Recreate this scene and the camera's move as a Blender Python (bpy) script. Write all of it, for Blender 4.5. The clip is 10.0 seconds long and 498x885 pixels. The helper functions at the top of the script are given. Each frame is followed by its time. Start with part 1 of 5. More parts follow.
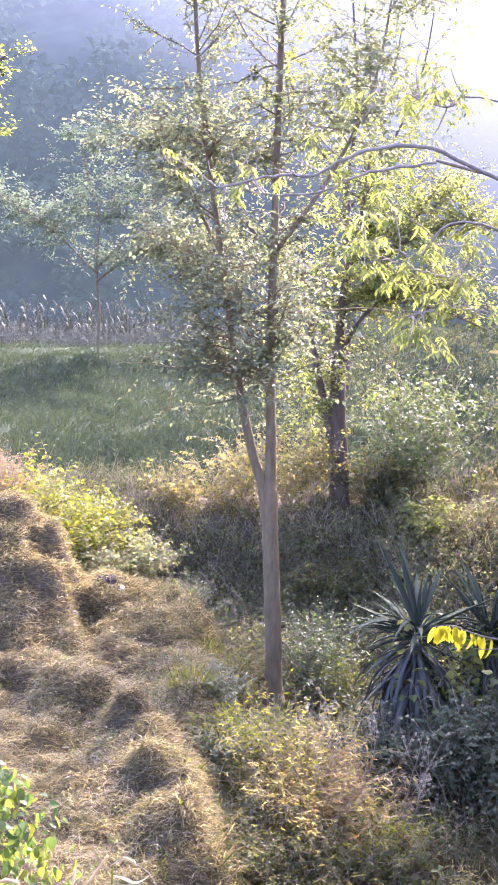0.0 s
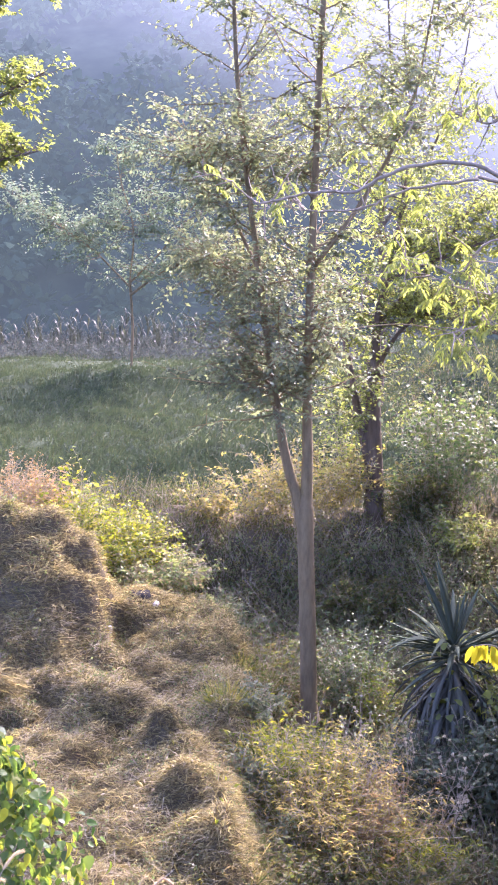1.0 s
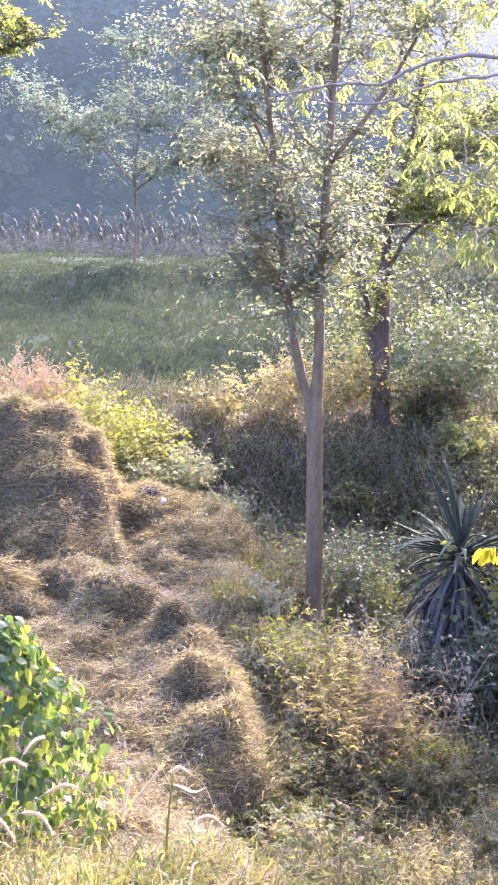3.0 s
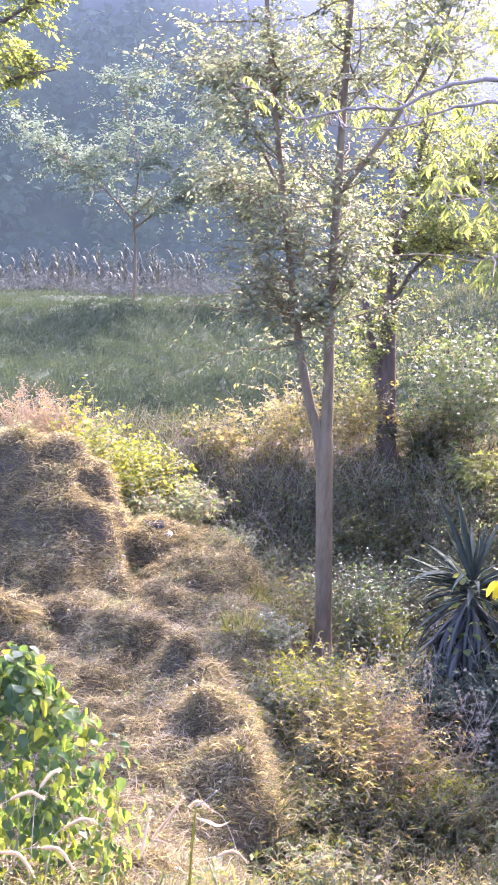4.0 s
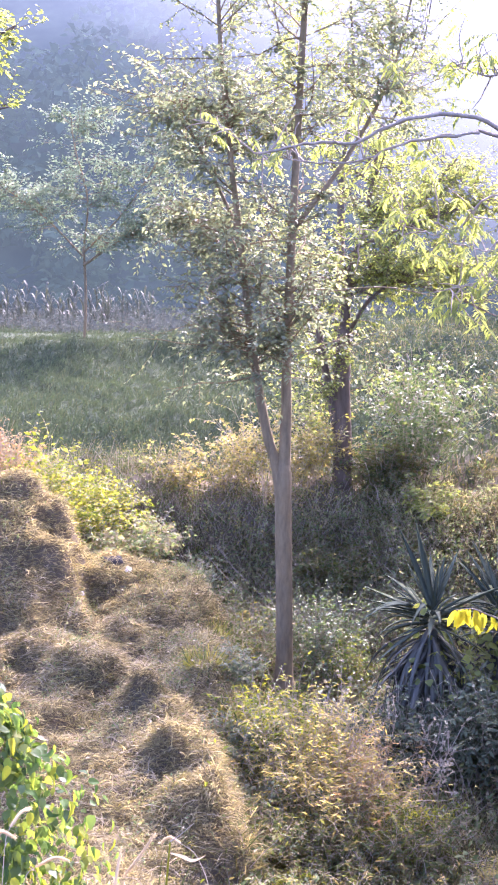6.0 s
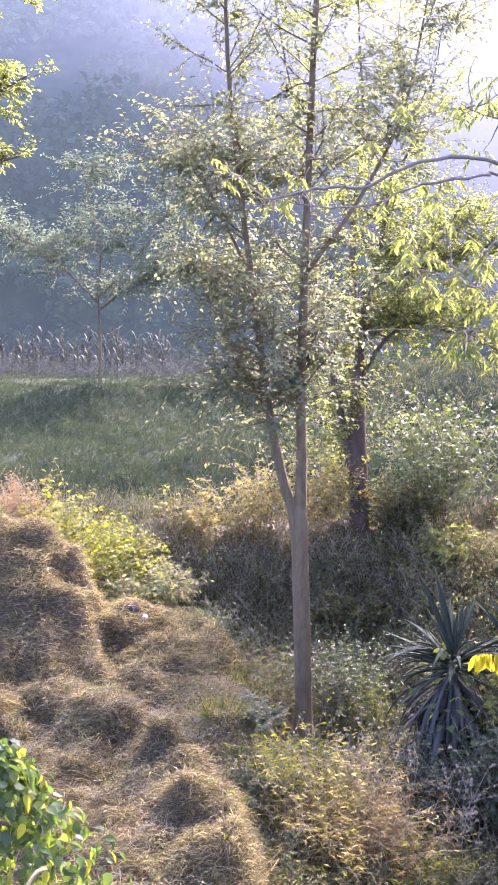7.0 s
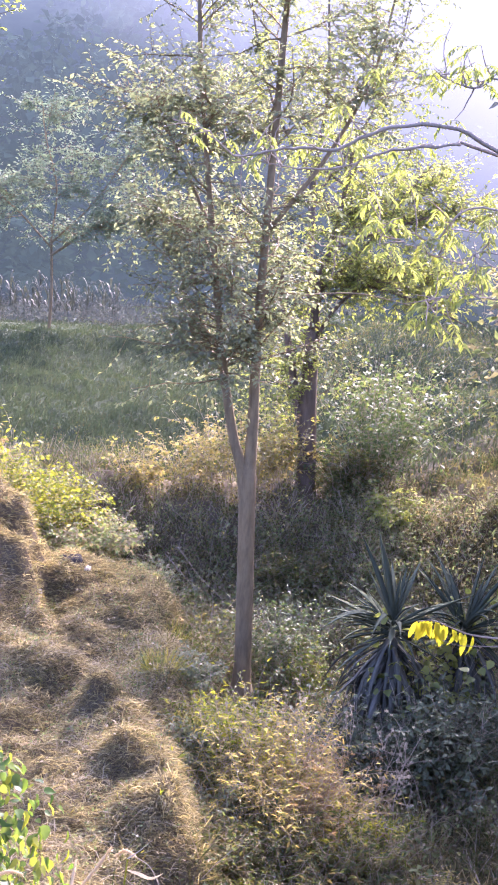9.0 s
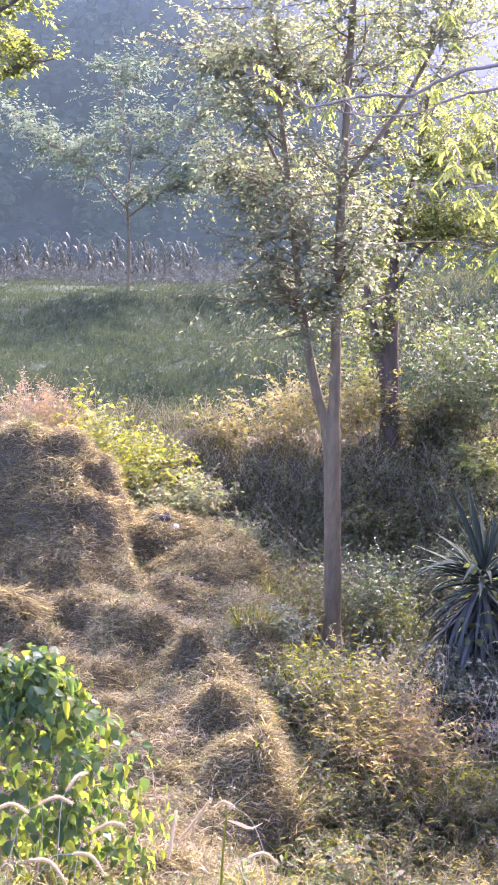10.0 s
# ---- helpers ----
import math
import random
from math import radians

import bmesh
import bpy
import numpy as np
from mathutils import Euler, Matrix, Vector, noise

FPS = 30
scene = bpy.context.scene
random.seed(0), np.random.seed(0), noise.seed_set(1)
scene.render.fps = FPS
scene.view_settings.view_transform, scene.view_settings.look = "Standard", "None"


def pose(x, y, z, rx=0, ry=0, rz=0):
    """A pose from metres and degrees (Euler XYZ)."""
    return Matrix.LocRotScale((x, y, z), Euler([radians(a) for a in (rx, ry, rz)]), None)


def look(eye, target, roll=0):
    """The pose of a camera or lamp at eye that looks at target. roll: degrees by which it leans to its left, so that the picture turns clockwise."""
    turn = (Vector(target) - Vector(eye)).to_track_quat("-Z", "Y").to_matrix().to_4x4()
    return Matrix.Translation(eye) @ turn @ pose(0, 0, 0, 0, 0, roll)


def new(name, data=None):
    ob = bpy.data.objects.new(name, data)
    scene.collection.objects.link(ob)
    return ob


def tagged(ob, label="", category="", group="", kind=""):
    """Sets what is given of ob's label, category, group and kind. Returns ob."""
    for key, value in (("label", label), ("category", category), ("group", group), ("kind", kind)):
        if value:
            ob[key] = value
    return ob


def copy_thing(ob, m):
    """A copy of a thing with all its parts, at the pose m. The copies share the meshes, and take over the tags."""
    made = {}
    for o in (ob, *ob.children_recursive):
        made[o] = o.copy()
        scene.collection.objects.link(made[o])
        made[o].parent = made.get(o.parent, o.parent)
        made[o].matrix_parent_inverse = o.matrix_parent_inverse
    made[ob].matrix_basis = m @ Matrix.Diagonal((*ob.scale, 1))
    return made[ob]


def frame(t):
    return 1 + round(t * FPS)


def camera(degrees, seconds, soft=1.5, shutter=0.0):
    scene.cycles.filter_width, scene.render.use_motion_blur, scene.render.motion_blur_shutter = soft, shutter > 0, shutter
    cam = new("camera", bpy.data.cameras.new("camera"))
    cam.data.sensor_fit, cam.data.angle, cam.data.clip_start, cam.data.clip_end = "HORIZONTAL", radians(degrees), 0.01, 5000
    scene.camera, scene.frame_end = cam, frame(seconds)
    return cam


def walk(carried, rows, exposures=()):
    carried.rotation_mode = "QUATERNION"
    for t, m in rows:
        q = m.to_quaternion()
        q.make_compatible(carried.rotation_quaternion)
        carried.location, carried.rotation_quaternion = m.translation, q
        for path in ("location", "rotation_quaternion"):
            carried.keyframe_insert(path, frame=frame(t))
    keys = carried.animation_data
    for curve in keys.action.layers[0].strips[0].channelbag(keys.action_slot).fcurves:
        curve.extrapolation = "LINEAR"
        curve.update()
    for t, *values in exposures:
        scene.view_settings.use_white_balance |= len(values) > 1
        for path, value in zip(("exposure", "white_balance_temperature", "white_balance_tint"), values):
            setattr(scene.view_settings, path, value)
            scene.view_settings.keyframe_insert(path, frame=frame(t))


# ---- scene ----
cam = camera(21.79, 10.0, soft=1.9)
PATH = [
    (0.0, pose(0.000, 0.000, 0.000, 81.00, -0.00, 0.00)),
    (0.5, pose(-0.014, -0.056, 0.028, 81.20, -0.15, 0.70)),
    (1.0, pose(-0.058, 0.043, 0.014, 81.61, -0.16, 1.37)),
    (1.5, pose(-0.082, 0.065, -0.007, 80.06, -1.31, 0.32)),
    (2.0, pose(-0.152, 0.068, -0.025, 76.81, -1.66, 0.59)),
    (2.5, pose(-0.165, 0.071, -0.028, 76.66, -1.26, 0.94)),
    (2.7, pose(-0.168, 0.069, -0.012, 76.95, -1.42, 1.59)),
    (3.8, pose(-0.316, 0.167, -0.132, 78.38, -1.19, 0.59)),
    (4.0, pose(-0.331, 0.193, -0.142, 79.09, -1.40, 1.14)),
    (4.5, pose(-0.336, 0.222, -0.159, 78.67, -1.48, 0.59)),
    (5.0, pose(-0.361, 0.246, -0.178, 77.18, -2.51, -1.58)),
    (5.5, pose(-0.422, 0.270, -0.180, 76.44, -1.81, -1.39)),
    (6.0, pose(-0.415, 0.182, -0.162, 80.72, -1.00, -1.21)),
    (6.2, pose(-0.422, 0.225, -0.158, 81.86, -0.59, -1.32)),
    (7.3, pose(-0.399, 0.257, -0.120, 82.55, -0.18, -0.33)),
    (7.5, pose(-0.406, 0.244, -0.109, 82.09, -0.44, -0.14)),
    (8.0, pose(-0.426, 0.271, -0.117, 81.45, -0.95, -0.34)),
    (8.5, pose(-0.467, 0.278, -0.115, 81.16, -2.35, -0.50)),
    (9.0, pose(-0.472, 0.296, -0.110, 80.56, -3.28, -2.65)),
    (9.5, pose(-0.487, 0.293, -0.129, 79.27, -1.88, -0.62)),
    (10.0, pose(-0.486, 0.294, -0.125, 78.53, -0.75, 0.58)),
]
walk(cam, PATH, [(0.0, 3.70, 5400, 40), (0.5, 3.46, 5400, 40), (1.0, 3.44, 5400, 40), (2.0, 3.46, 5400, 40), (2.5, 3.66, 5330, 43), (4.0, 3.76, 5300, 43), (6.0, 3.74, 5300, 43), (7.5, 3.28, 5420, 43), (8.0, 3.38, 5420, 43), (9.0, 3.48, 5380, 43), (10.0, 3.53, 5330, 43)])

# ---- world, sun and sky ----
SUN_AZ, SUN_EL = 27.0, 34.5
# emission strength of the haze painted on the far slope and wood
HAZE_GLOW = 0.157
sun_dir = Vector((math.sin(radians(SUN_AZ)) * math.cos(radians(SUN_EL)), math.cos(radians(SUN_AZ)) * math.cos(radians(SUN_EL)), math.sin(radians(SUN_EL))))
world = bpy.data.worlds.new("sky")
scene.world = world
world.use_nodes = True
wn = world.node_tree
sky = wn.nodes.new("ShaderNodeTexSky")
sky.sky_type = "NISHITA"
sky.sun_disc = False
sky.sun_elevation, sky.sun_rotation = radians(SUN_EL), radians(SUN_AZ)
sky.air_density, sky.dust_density, sky.ozone_density = 0.6, 5.0, 0.7
wn.nodes["Background"].inputs["Strength"].default_value = 0.15
wn.links.new(sky.outputs["Color"], wn.nodes["Background"].inputs["Color"])
lamp = bpy.data.lights.new("sun", "SUN")
lamp.energy, lamp.angle, lamp.color = 1.65, radians(0.6), (1.0, 0.87, 0.62)
sun = new("sun", lamp)
sun.matrix_world = look(sun_dir * 60, (0, 0, 0))

# ---- materials ----


def base_material(name):
    m = bpy.data.materials.new(name)
    m.use_nodes = True
    t = m.node_tree
    return m, t, t.nodes["Principled BSDF"], t.nodes["Material Output"]


def ramp(t, fac, colours):
    r = t.nodes.new("ShaderNodeValToRGB")
    el = r.color_ramp.elements
    n = len(colours)
    for i, c in enumerate(colours):
        e = el[i] if i < 2 else el.new(i / (n - 1))
        e.position = i / (n - 1)
        e.color = (*c, 1)
    t.links.new(fac, r.inputs[0])
    return r.outputs[0]


def noise_fac(t, scale, detail=4.0, rough=0.6):
    c = t.nodes.new("ShaderNodeTexCoord")
    n = t.nodes.new("ShaderNodeTexNoise")
    n.inputs["Scale"].default_value, n.inputs["Detail"].default_value, n.inputs["Roughness"].default_value = scale, detail, rough
    t.links.new(c.outputs["Object"], n.inputs["Vector"])
    return n.outputs["Fac"]


def stretched(t, fac, lo, hi):
    r = t.nodes.new("ShaderNodeMapRange")
    r.inputs["From Min"].default_value, r.inputs["From Max"].default_value = lo, hi
    t.links.new(fac, r.inputs["Value"])
    return r.outputs[0]


def mixed(t, a, b, fac, mode="MIX"):
    m = t.nodes.new("ShaderNodeMix")
    m.data_type, m.blend_type = "RGBA", mode
    for socket, v in ((m.inputs[0], fac), (m.inputs[6], a), (m.inputs[7], b)):
        if isinstance(v, (int, float)):
            socket.default_value = v
        elif isinstance(v, tuple):
            socket.default_value = (*v, 1)
        else:
            t.links.new(v, socket)
    return m.outputs[2]


def leaf_material(name, colours, through_light=0.45, glow=(1.25, 1.3, 0.6), rough=0.45, patch=0.6, per_object=False, haze_grey=0.3, gloss=0.3):
    """A thin leaf or blade: a glossy skin over a body that lets light through."""
    m, t, b, out = base_material(name)
    if per_object:
        rnd = t.nodes.new("ShaderNodeObjectInfo").outputs["Random"]
    else:
        rnd = t.nodes.new("ShaderNodeNewGeometry").outputs["Random Per Island"]
    col = ramp(t, rnd, colours)
    dark = mixed(t, col, (0.45, 0.5, 0.5), 1.0, "MULTIPLY")
    col = mixed(t, dark, col, ramp(t, noise_fac(t, 2.2, 8.0, 0.75), [(1 - patch,) * 3, (1 - patch,) * 3, (1, 1, 1), (1, 1, 1)]))
    # pale grey mixed into the colour in place of haze over the leaves
    col = mixed(t, col, (0.25, 0.235, 0.22), haze_grey)
    t.links.new(col, b.inputs["Base Color"])
    b.inputs["Roughness"].default_value = rough + 0.1
    b.inputs["Specular IOR Level"].default_value = gloss
    tr = t.nodes.new("ShaderNodeBsdfTranslucent")
    t.links.new(mixed(t, col, glow, 1.0, "MULTIPLY"), tr.inputs["Color"])
    mx = t.nodes.new("ShaderNodeMixShader")
    mx.inputs[0].default_value = through_light
    t.links.new(b.outputs[0], mx.inputs[1])
    t.links.new(tr.outputs[0], mx.inputs[2])
    t.links.new(mx.outputs[0], out.inputs["Surface"])
    return m


def rough_material(name, colours, scale, bump=0.3, fine=60.0, rough=0.9):
    m, t, b, out = base_material(name)
    big = ramp(t, noise_fac(t, scale, 5.0), colours)
    small = ramp(t, noise_fac(t, fine, 3.0, 0.7), [(0.55, 0.55, 0.55), (1, 1, 1), (1.0, 1.0, 1.0)])
    t.links.new(mixed(t, big, small, 0.8, "MULTIPLY"), b.inputs["Base Color"])
    b.inputs["Roughness"].default_value = rough
    b.inputs["Specular IOR Level"].default_value = 0.08
    bp = t.nodes.new("ShaderNodeBump")
    bp.inputs["Strength"].default_value, bp.inputs["Distance"].default_value = bump, 0.02
    t.links.new(noise_fac(t, fine * 0.5, 5.0, 0.7), bp.inputs["Height"])
    t.links.new(bp.outputs[0], b.inputs["Normal"])
    return m


def bark_material(name, dark, light):
    m, t, b, out = base_material(name)
    c = t.nodes.new("ShaderNodeTexCoord")
    mp = t.nodes.new("ShaderNodeMapping")
    mp.inputs["Scale"].default_value = (22, 22, 5)
    t.links.new(c.outputs["Object"], mp.inputs["Vector"])
    n = t.nodes.new("ShaderNodeTexNoise")
    n.inputs["Scale"].default_value, n.inputs["Detail"].default_value, n.inputs["Roughness"].default_value = 1.0, 6.0, 0.65
    t.links.new(mp.outputs[0], n.inputs["Vector"])
    mid = tuple((p + q) / 2 for p, q in zip(dark, light))
    col = ramp(t, n.outputs["Fac"], [dark, dark, mid, light, light])
    patches = ramp(t, noise_fac(t, 3.0, 3.0), [(0.6, 0.62, 0.6), (1, 1, 1), (1.0, 0.98, 0.95)])
    t.links.new(mixed(t, col, patches, 0.9, "MULTIPLY"), b.inputs["Base Color"])
    b.inputs["Roughness"].default_value = 0.85
    b.inputs["Specular IOR Level"].default_value = 0.2
    bp = t.nodes.new("ShaderNodeBump")
    bp.inputs["Strength"].default_value, bp.inputs["Distance"].default_value = 0.7, 0.012
    t.links.new(n.outputs["Fac"], bp.inputs["Height"])
    t.links.new(bp.outputs[0], b.inputs["Normal"])
    return m


M_SOIL = rough_material("soil", [(0.075, 0.062, 0.038), (0.13, 0.105, 0.066), (0.19, 0.155, 0.098)], 7.0, 0.8, 130.0)


def turf_over_soil():
    """Bare brown soil on the bank and in the hollow; dark turf all round."""
    m = M_SOIL
    t, b = m.node_tree, m.node_tree.nodes["Principled BSDF"]
    soil = b.inputs["Base Color"].links[0].from_socket
    c = t.nodes.new("ShaderNodeTexCoord")
    sep = t.nodes.new("ShaderNodeSeparateXYZ")
    t.links.new(c.outputs["Object"], sep.inputs[0])
    edges = []
    for axis, lo, hi in (("Y", 16.5, 18.5), ("Y", 4.8, 3.6), ("X", -3.3, -4.6), ("X", 3.0, 4.2)):
        mr = t.nodes.new("ShaderNodeMapRange")
        mr.inputs["From Min"].default_value, mr.inputs["From Max"].default_value = lo, hi
        t.links.new(sep.outputs[axis], mr.inputs["Value"])
        edges.append(mr.outputs[0])
    fac = edges[0]
    for e in edges[1:]:
        most = t.nodes.new("ShaderNodeMath")
        most.operation = "MAXIMUM"
        t.links.new(fac, most.inputs[0])
        t.links.new(e, most.inputs[1])
        fac = most.outputs[0]
    turf = ramp(t, noise_fac(t, 3.0), [(0.014, 0.023, 0.01), (0.02, 0.031, 0.012), (0.03, 0.036, 0.017)])
    t.links.new(mixed(t, soil, turf, fac), b.inputs["Base Color"])


turf_over_soil()
M_STONE = rough_material("stone", [(0.028, 0.025, 0.021), (0.085, 0.072, 0.06)], 9.0, 0.5, 50.0)
M_PALE_STONE = rough_material("pale_stone", [(0.4, 0.36, 0.32), (0.6, 0.55, 0.5)], 14.0, 0.4, 60.0)
M_BARK = bark_material("grey_brown_bark", (0.105, 0.075, 0.038), (0.225, 0.165, 0.084))
M_BARK_DARK = bark_material("dark_bark", (0.075, 0.056, 0.038), (0.165, 0.122, 0.085))
M_BARK_PALE = bark_material("pale_bark", (0.15, 0.118, 0.088), (0.3, 0.245, 0.185))
M_HAY = leaf_material("mown_dry_grass", [(0.084, 0.067, 0.042), (0.3, 0.247, 0.113), (0.126, 0.101, 0.061), (0.465, 0.386, 0.183), (0.099, 0.079, 0.05), (0.61, 0.524, 0.265), (0.176, 0.177, 0.063)], 0.55, (1.25, 1.15, 0.8), 0.6, patch=0.8, haze_grey=0.08, gloss=0.2)
M_HAY_PALE = leaf_material("bleached_straw", [(0.42, 0.345, 0.2), (0.58, 0.49, 0.3)], 0.35, (1.1, 1.0, 0.8), 0.55, haze_grey=0.1)
M_GRASS = leaf_material("field_grass", [(0.032, 0.052, 0.019), (0.042, 0.066, 0.024), (0.054, 0.077, 0.028), (0.088, 0.092, 0.04)], 0.28, (1.15, 1.2, 0.75), 0.7, haze_grey=0.1, gloss=0.1)
M_BANK_GRASS = leaf_material("bank_grass", [(0.07, 0.1, 0.018), (0.18, 0.2, 0.028), (0.34, 0.32, 0.035), (0.13, 0.105, 0.035), (0.36, 0.3, 0.05), (0.14, 0.17, 0.025)], 0.5, (1.25, 1.2, 0.6), haze_grey=0.08)
M_WEED = leaf_material("golden_weed_leaf", [(0.13, 0.145, 0.04), (0.34, 0.31, 0.08), (0.24, 0.19, 0.08), (0.45, 0.36, 0.12), (0.16, 0.115, 0.06), (0.2, 0.23, 0.055)], 0.52, (1.45, 1.38, 0.7), haze_grey=0.08)
M_GLOSSY = leaf_material("glossy_leaf", [(0.06, 0.095, 0.035), (0.09, 0.13, 0.045), (0.13, 0.17, 0.06), (0.2, 0.22, 0.08)], 0.4, (1.4, 1.45, 0.7), 0.4, patch=0.5, haze_grey=0.05, gloss=0.32)
M_UNDER = leaf_material("undergrowth_leaf", [(0.123, 0.162, 0.067), (0.171, 0.209, 0.081), (0.237, 0.257, 0.104), (0.304, 0.237, 0.152), (0.237, 0.199, 0.123)], 0.5, (1.4, 1.45, 0.8), 0.5, haze_grey=0.12, gloss=0.12)
M_TREE = leaf_material("tree_leaf", [(0.085, 0.11, 0.06), (0.115, 0.14, 0.073), (0.15, 0.174, 0.085), (0.21, 0.232, 0.1)], 0.52, (1.4, 1.4, 0.9), 0.4, patch=0.2, haze_grey=0.2, gloss=0.25)
# mid-distance haze on the slim tree is put into this greyed leaf colour
M_TREE_HAZED = leaf_material("hazed_tree_leaf", [(0.085, 0.13, 0.07), (0.125, 0.175, 0.095), (0.2, 0.25, 0.13)], 0.45, (1.15, 1.2, 0.95), 0.5, haze_grey=0.2, gloss=0.2)
# duller copy of the bank grass, with slope and flank shade in its colour
M_SHADE_GRASS = leaf_material("rank_grass", [(0.058, 0.078, 0.026), (0.095, 0.118, 0.036), (0.16, 0.128, 0.062), (0.22, 0.18, 0.085), (0.105, 0.078, 0.048)], 0.45, (1.3, 1.3, 0.7), 0.6, haze_grey=0.04, gloss=0.08)
# deep shade round the agaves' foot is put into this dark leaf colour
M_DARK_LEAF = leaf_material("painted_shade_leaf", [(0.06, 0.078, 0.034), (0.088, 0.108, 0.044), (0.13, 0.148, 0.062)], 0.2, (1.2, 1.2, 0.8), 0.5, haze_grey=0.1, gloss=0.2)
M_NEAR = leaf_material("near_weed_leaf", [(0.06, 0.081, 0.034), (0.089, 0.111, 0.043), (0.153, 0.162, 0.041), (0.17, 0.128, 0.065), (0.111, 0.089, 0.05)], 0.5, (1.4, 1.4, 0.65), 0.5, haze_grey=0.05, gloss=0.1)
M_TREE_YELLOW = leaf_material("yellow_green_leaf", [(0.125, 0.155, 0.034), (0.18, 0.21, 0.055), (0.25, 0.275, 0.075), (0.34, 0.345, 0.1)], 0.55, (1.4, 1.4, 0.65), 0.4, patch=0.35, haze_grey=0.06, gloss=0.3)
# matt, low-contrast leaf: the haze of distance is put into its colour
M_FAR_LEAF = leaf_material("hazed_far_leaf", [(0.065, 0.075, 0.06), (0.085, 0.095, 0.075), (0.1, 0.105, 0.085)], 0.25, (1.05, 1.1, 1.0), 0.9, patch=0.2, haze_grey=0.1, gloss=0.0)
M_VINE = leaf_material("vine_leaf", [(0.055, 0.105, 0.03), (0.1, 0.165, 0.042), (0.19, 0.25, 0.05), (0.075, 0.13, 0.04), (0.34, 0.36, 0.04), (0.4, 0.38, 0.035)], 0.55, (1.5, 1.55, 0.45), 0.55, 0.4, True, 0.03, 0.15)
M_VINE_INNER = leaf_material("inner_vine_leaf", [(0.055, 0.1, 0.028), (0.08, 0.14, 0.038), (0.14, 0.2, 0.045), (0.34, 0.34, 0.045)], 0.55, (1.5, 1.55, 0.45), 0.35, 0.4, haze_grey=0.12)
M_VINE_BANK = leaf_material("creeper_leaf", [(0.07, 0.095, 0.014), (0.145, 0.175, 0.02), (0.25, 0.255, 0.03), (0.4, 0.37, 0.045)], 0.52, (1.5, 1.45, 0.5), 0.45, patch=0.6, haze_grey=0.02)
M_YELLOW = leaf_material("yellow_leaf", [(0.42, 0.37, 0.015), (0.5, 0.45, 0.02), (0.34, 0.35, 0.02)], 0.5, (1.3, 1.3, 0.4), 0.4, 0.2, True, 0.0)
M_LIP = leaf_material("lip_weed_leaf", [(0.09, 0.14, 0.03), (0.15, 0.2, 0.04), (0.3, 0.31, 0.04), (0.12, 0.15, 0.05), (0.24, 0.17, 0.08)], 0.5, (1.4, 1.4, 0.5), 0.5, haze_grey=0.05)
M_RED = leaf_material("reddish_dry_grass", [(0.27, 0.17, 0.07), (0.36, 0.245, 0.095), (0.44, 0.35, 0.14)], 0.45, (1.2, 1.0, 0.8), 0.6, haze_grey=0.1)
M_BUSH = leaf_material("bush_leaf", [(0.17, 0.19, 0.05), (0.38, 0.32, 0.11), (0.26, 0.28, 0.07), (0.42, 0.31, 0.12), (0.54, 0.47, 0.18), (0.21, 0.155, 0.065)], 0.58, (1.5, 1.38, 0.8), patch=0.5, haze_grey=0.05)
M_AGAVE = leaf_material("agave_leaf", [(0.038, 0.055, 0.028), (0.062, 0.082, 0.04)], 0.08, (1.1, 1.2, 0.7), 0.85, 0.4, True, 0.15, 0.03)
# near-black: the shade under the rosettes is put into the dead leaves' colour
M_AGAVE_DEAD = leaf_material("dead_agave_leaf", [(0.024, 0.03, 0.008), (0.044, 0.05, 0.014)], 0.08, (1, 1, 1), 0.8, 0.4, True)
M_MAIZE = leaf_material("maize_leaf", [(0.036, 0.045, 0.032), (0.048, 0.057, 0.041), (0.075, 0.083, 0.062)], 0.3, (1.1, 1.1, 0.8), 0.5, haze_grey=0.1, gloss=0.2)
M_STEM = rough_material("dry_stem", [(0.26, 0.21, 0.15), (0.46, 0.38, 0.27)], 8.0)
M_SEED = leaf_material("foxtail_bristle", [(0.5, 0.41, 0.24), (0.66, 0.55, 0.34)], 0.5, (1.1, 1.0, 0.8), 0.6, 0.2, haze_grey=0.0)
M_FLUFF = leaf_material("dry_flower_head", [(0.36, 0.31, 0.22), (0.52, 0.46, 0.34)], 0.4, (1, 1, 0.9), 0.7, 0.3, haze_grey=0.0)

# ---- mesh helpers ----
RNG = np.random.default_rng(11)


def mesh_from(name, verts, polys):
    """A mesh from an array of points and a list of index arrays, one for each number of corners."""
    me = bpy.data.meshes.new(name)
    verts = np.asarray(verts, float)
    polys = [np.asarray(p, int) for p in polys if len(p)]
    loops = np.concatenate([p.ravel() for p in polys])
    sizes = np.concatenate([np.full(len(p), p.shape[1]) for p in polys])
    me.vertices.add(len(verts))
    me.vertices.foreach_set("co", verts.ravel())
    me.loops.add(len(loops))
    me.loops.foreach_set("vertex_index", loops)
    me.polygons.add(len(sizes))
    me.polygons.foreach_set("loop_start", np.concatenate([[0], np.cumsum(sizes)[:-1]]))
    me.update(calc_edges=True)
    me.validate()
    return me


def part(name, me, material, parent=None, label="", smooth=True):
    me.materials.clear()
    me.materials.append(material)
    if smooth:
        me.polygons.foreach_set("use_smooth", np.ones(len(me.polygons), bool))
    ob = new(name, me)
    ob.parent = parent
    if label:
        ob["label"] = label
    return ob


def thing(name, at, label, category, group="", kind=""):
    ob = new(name)
    ob.location = at
    return tagged(ob, label, category, group, kind)


def unit(v):
    return v / np.maximum(np.linalg.norm(v, axis=-1, keepdims=True), 1e-9)


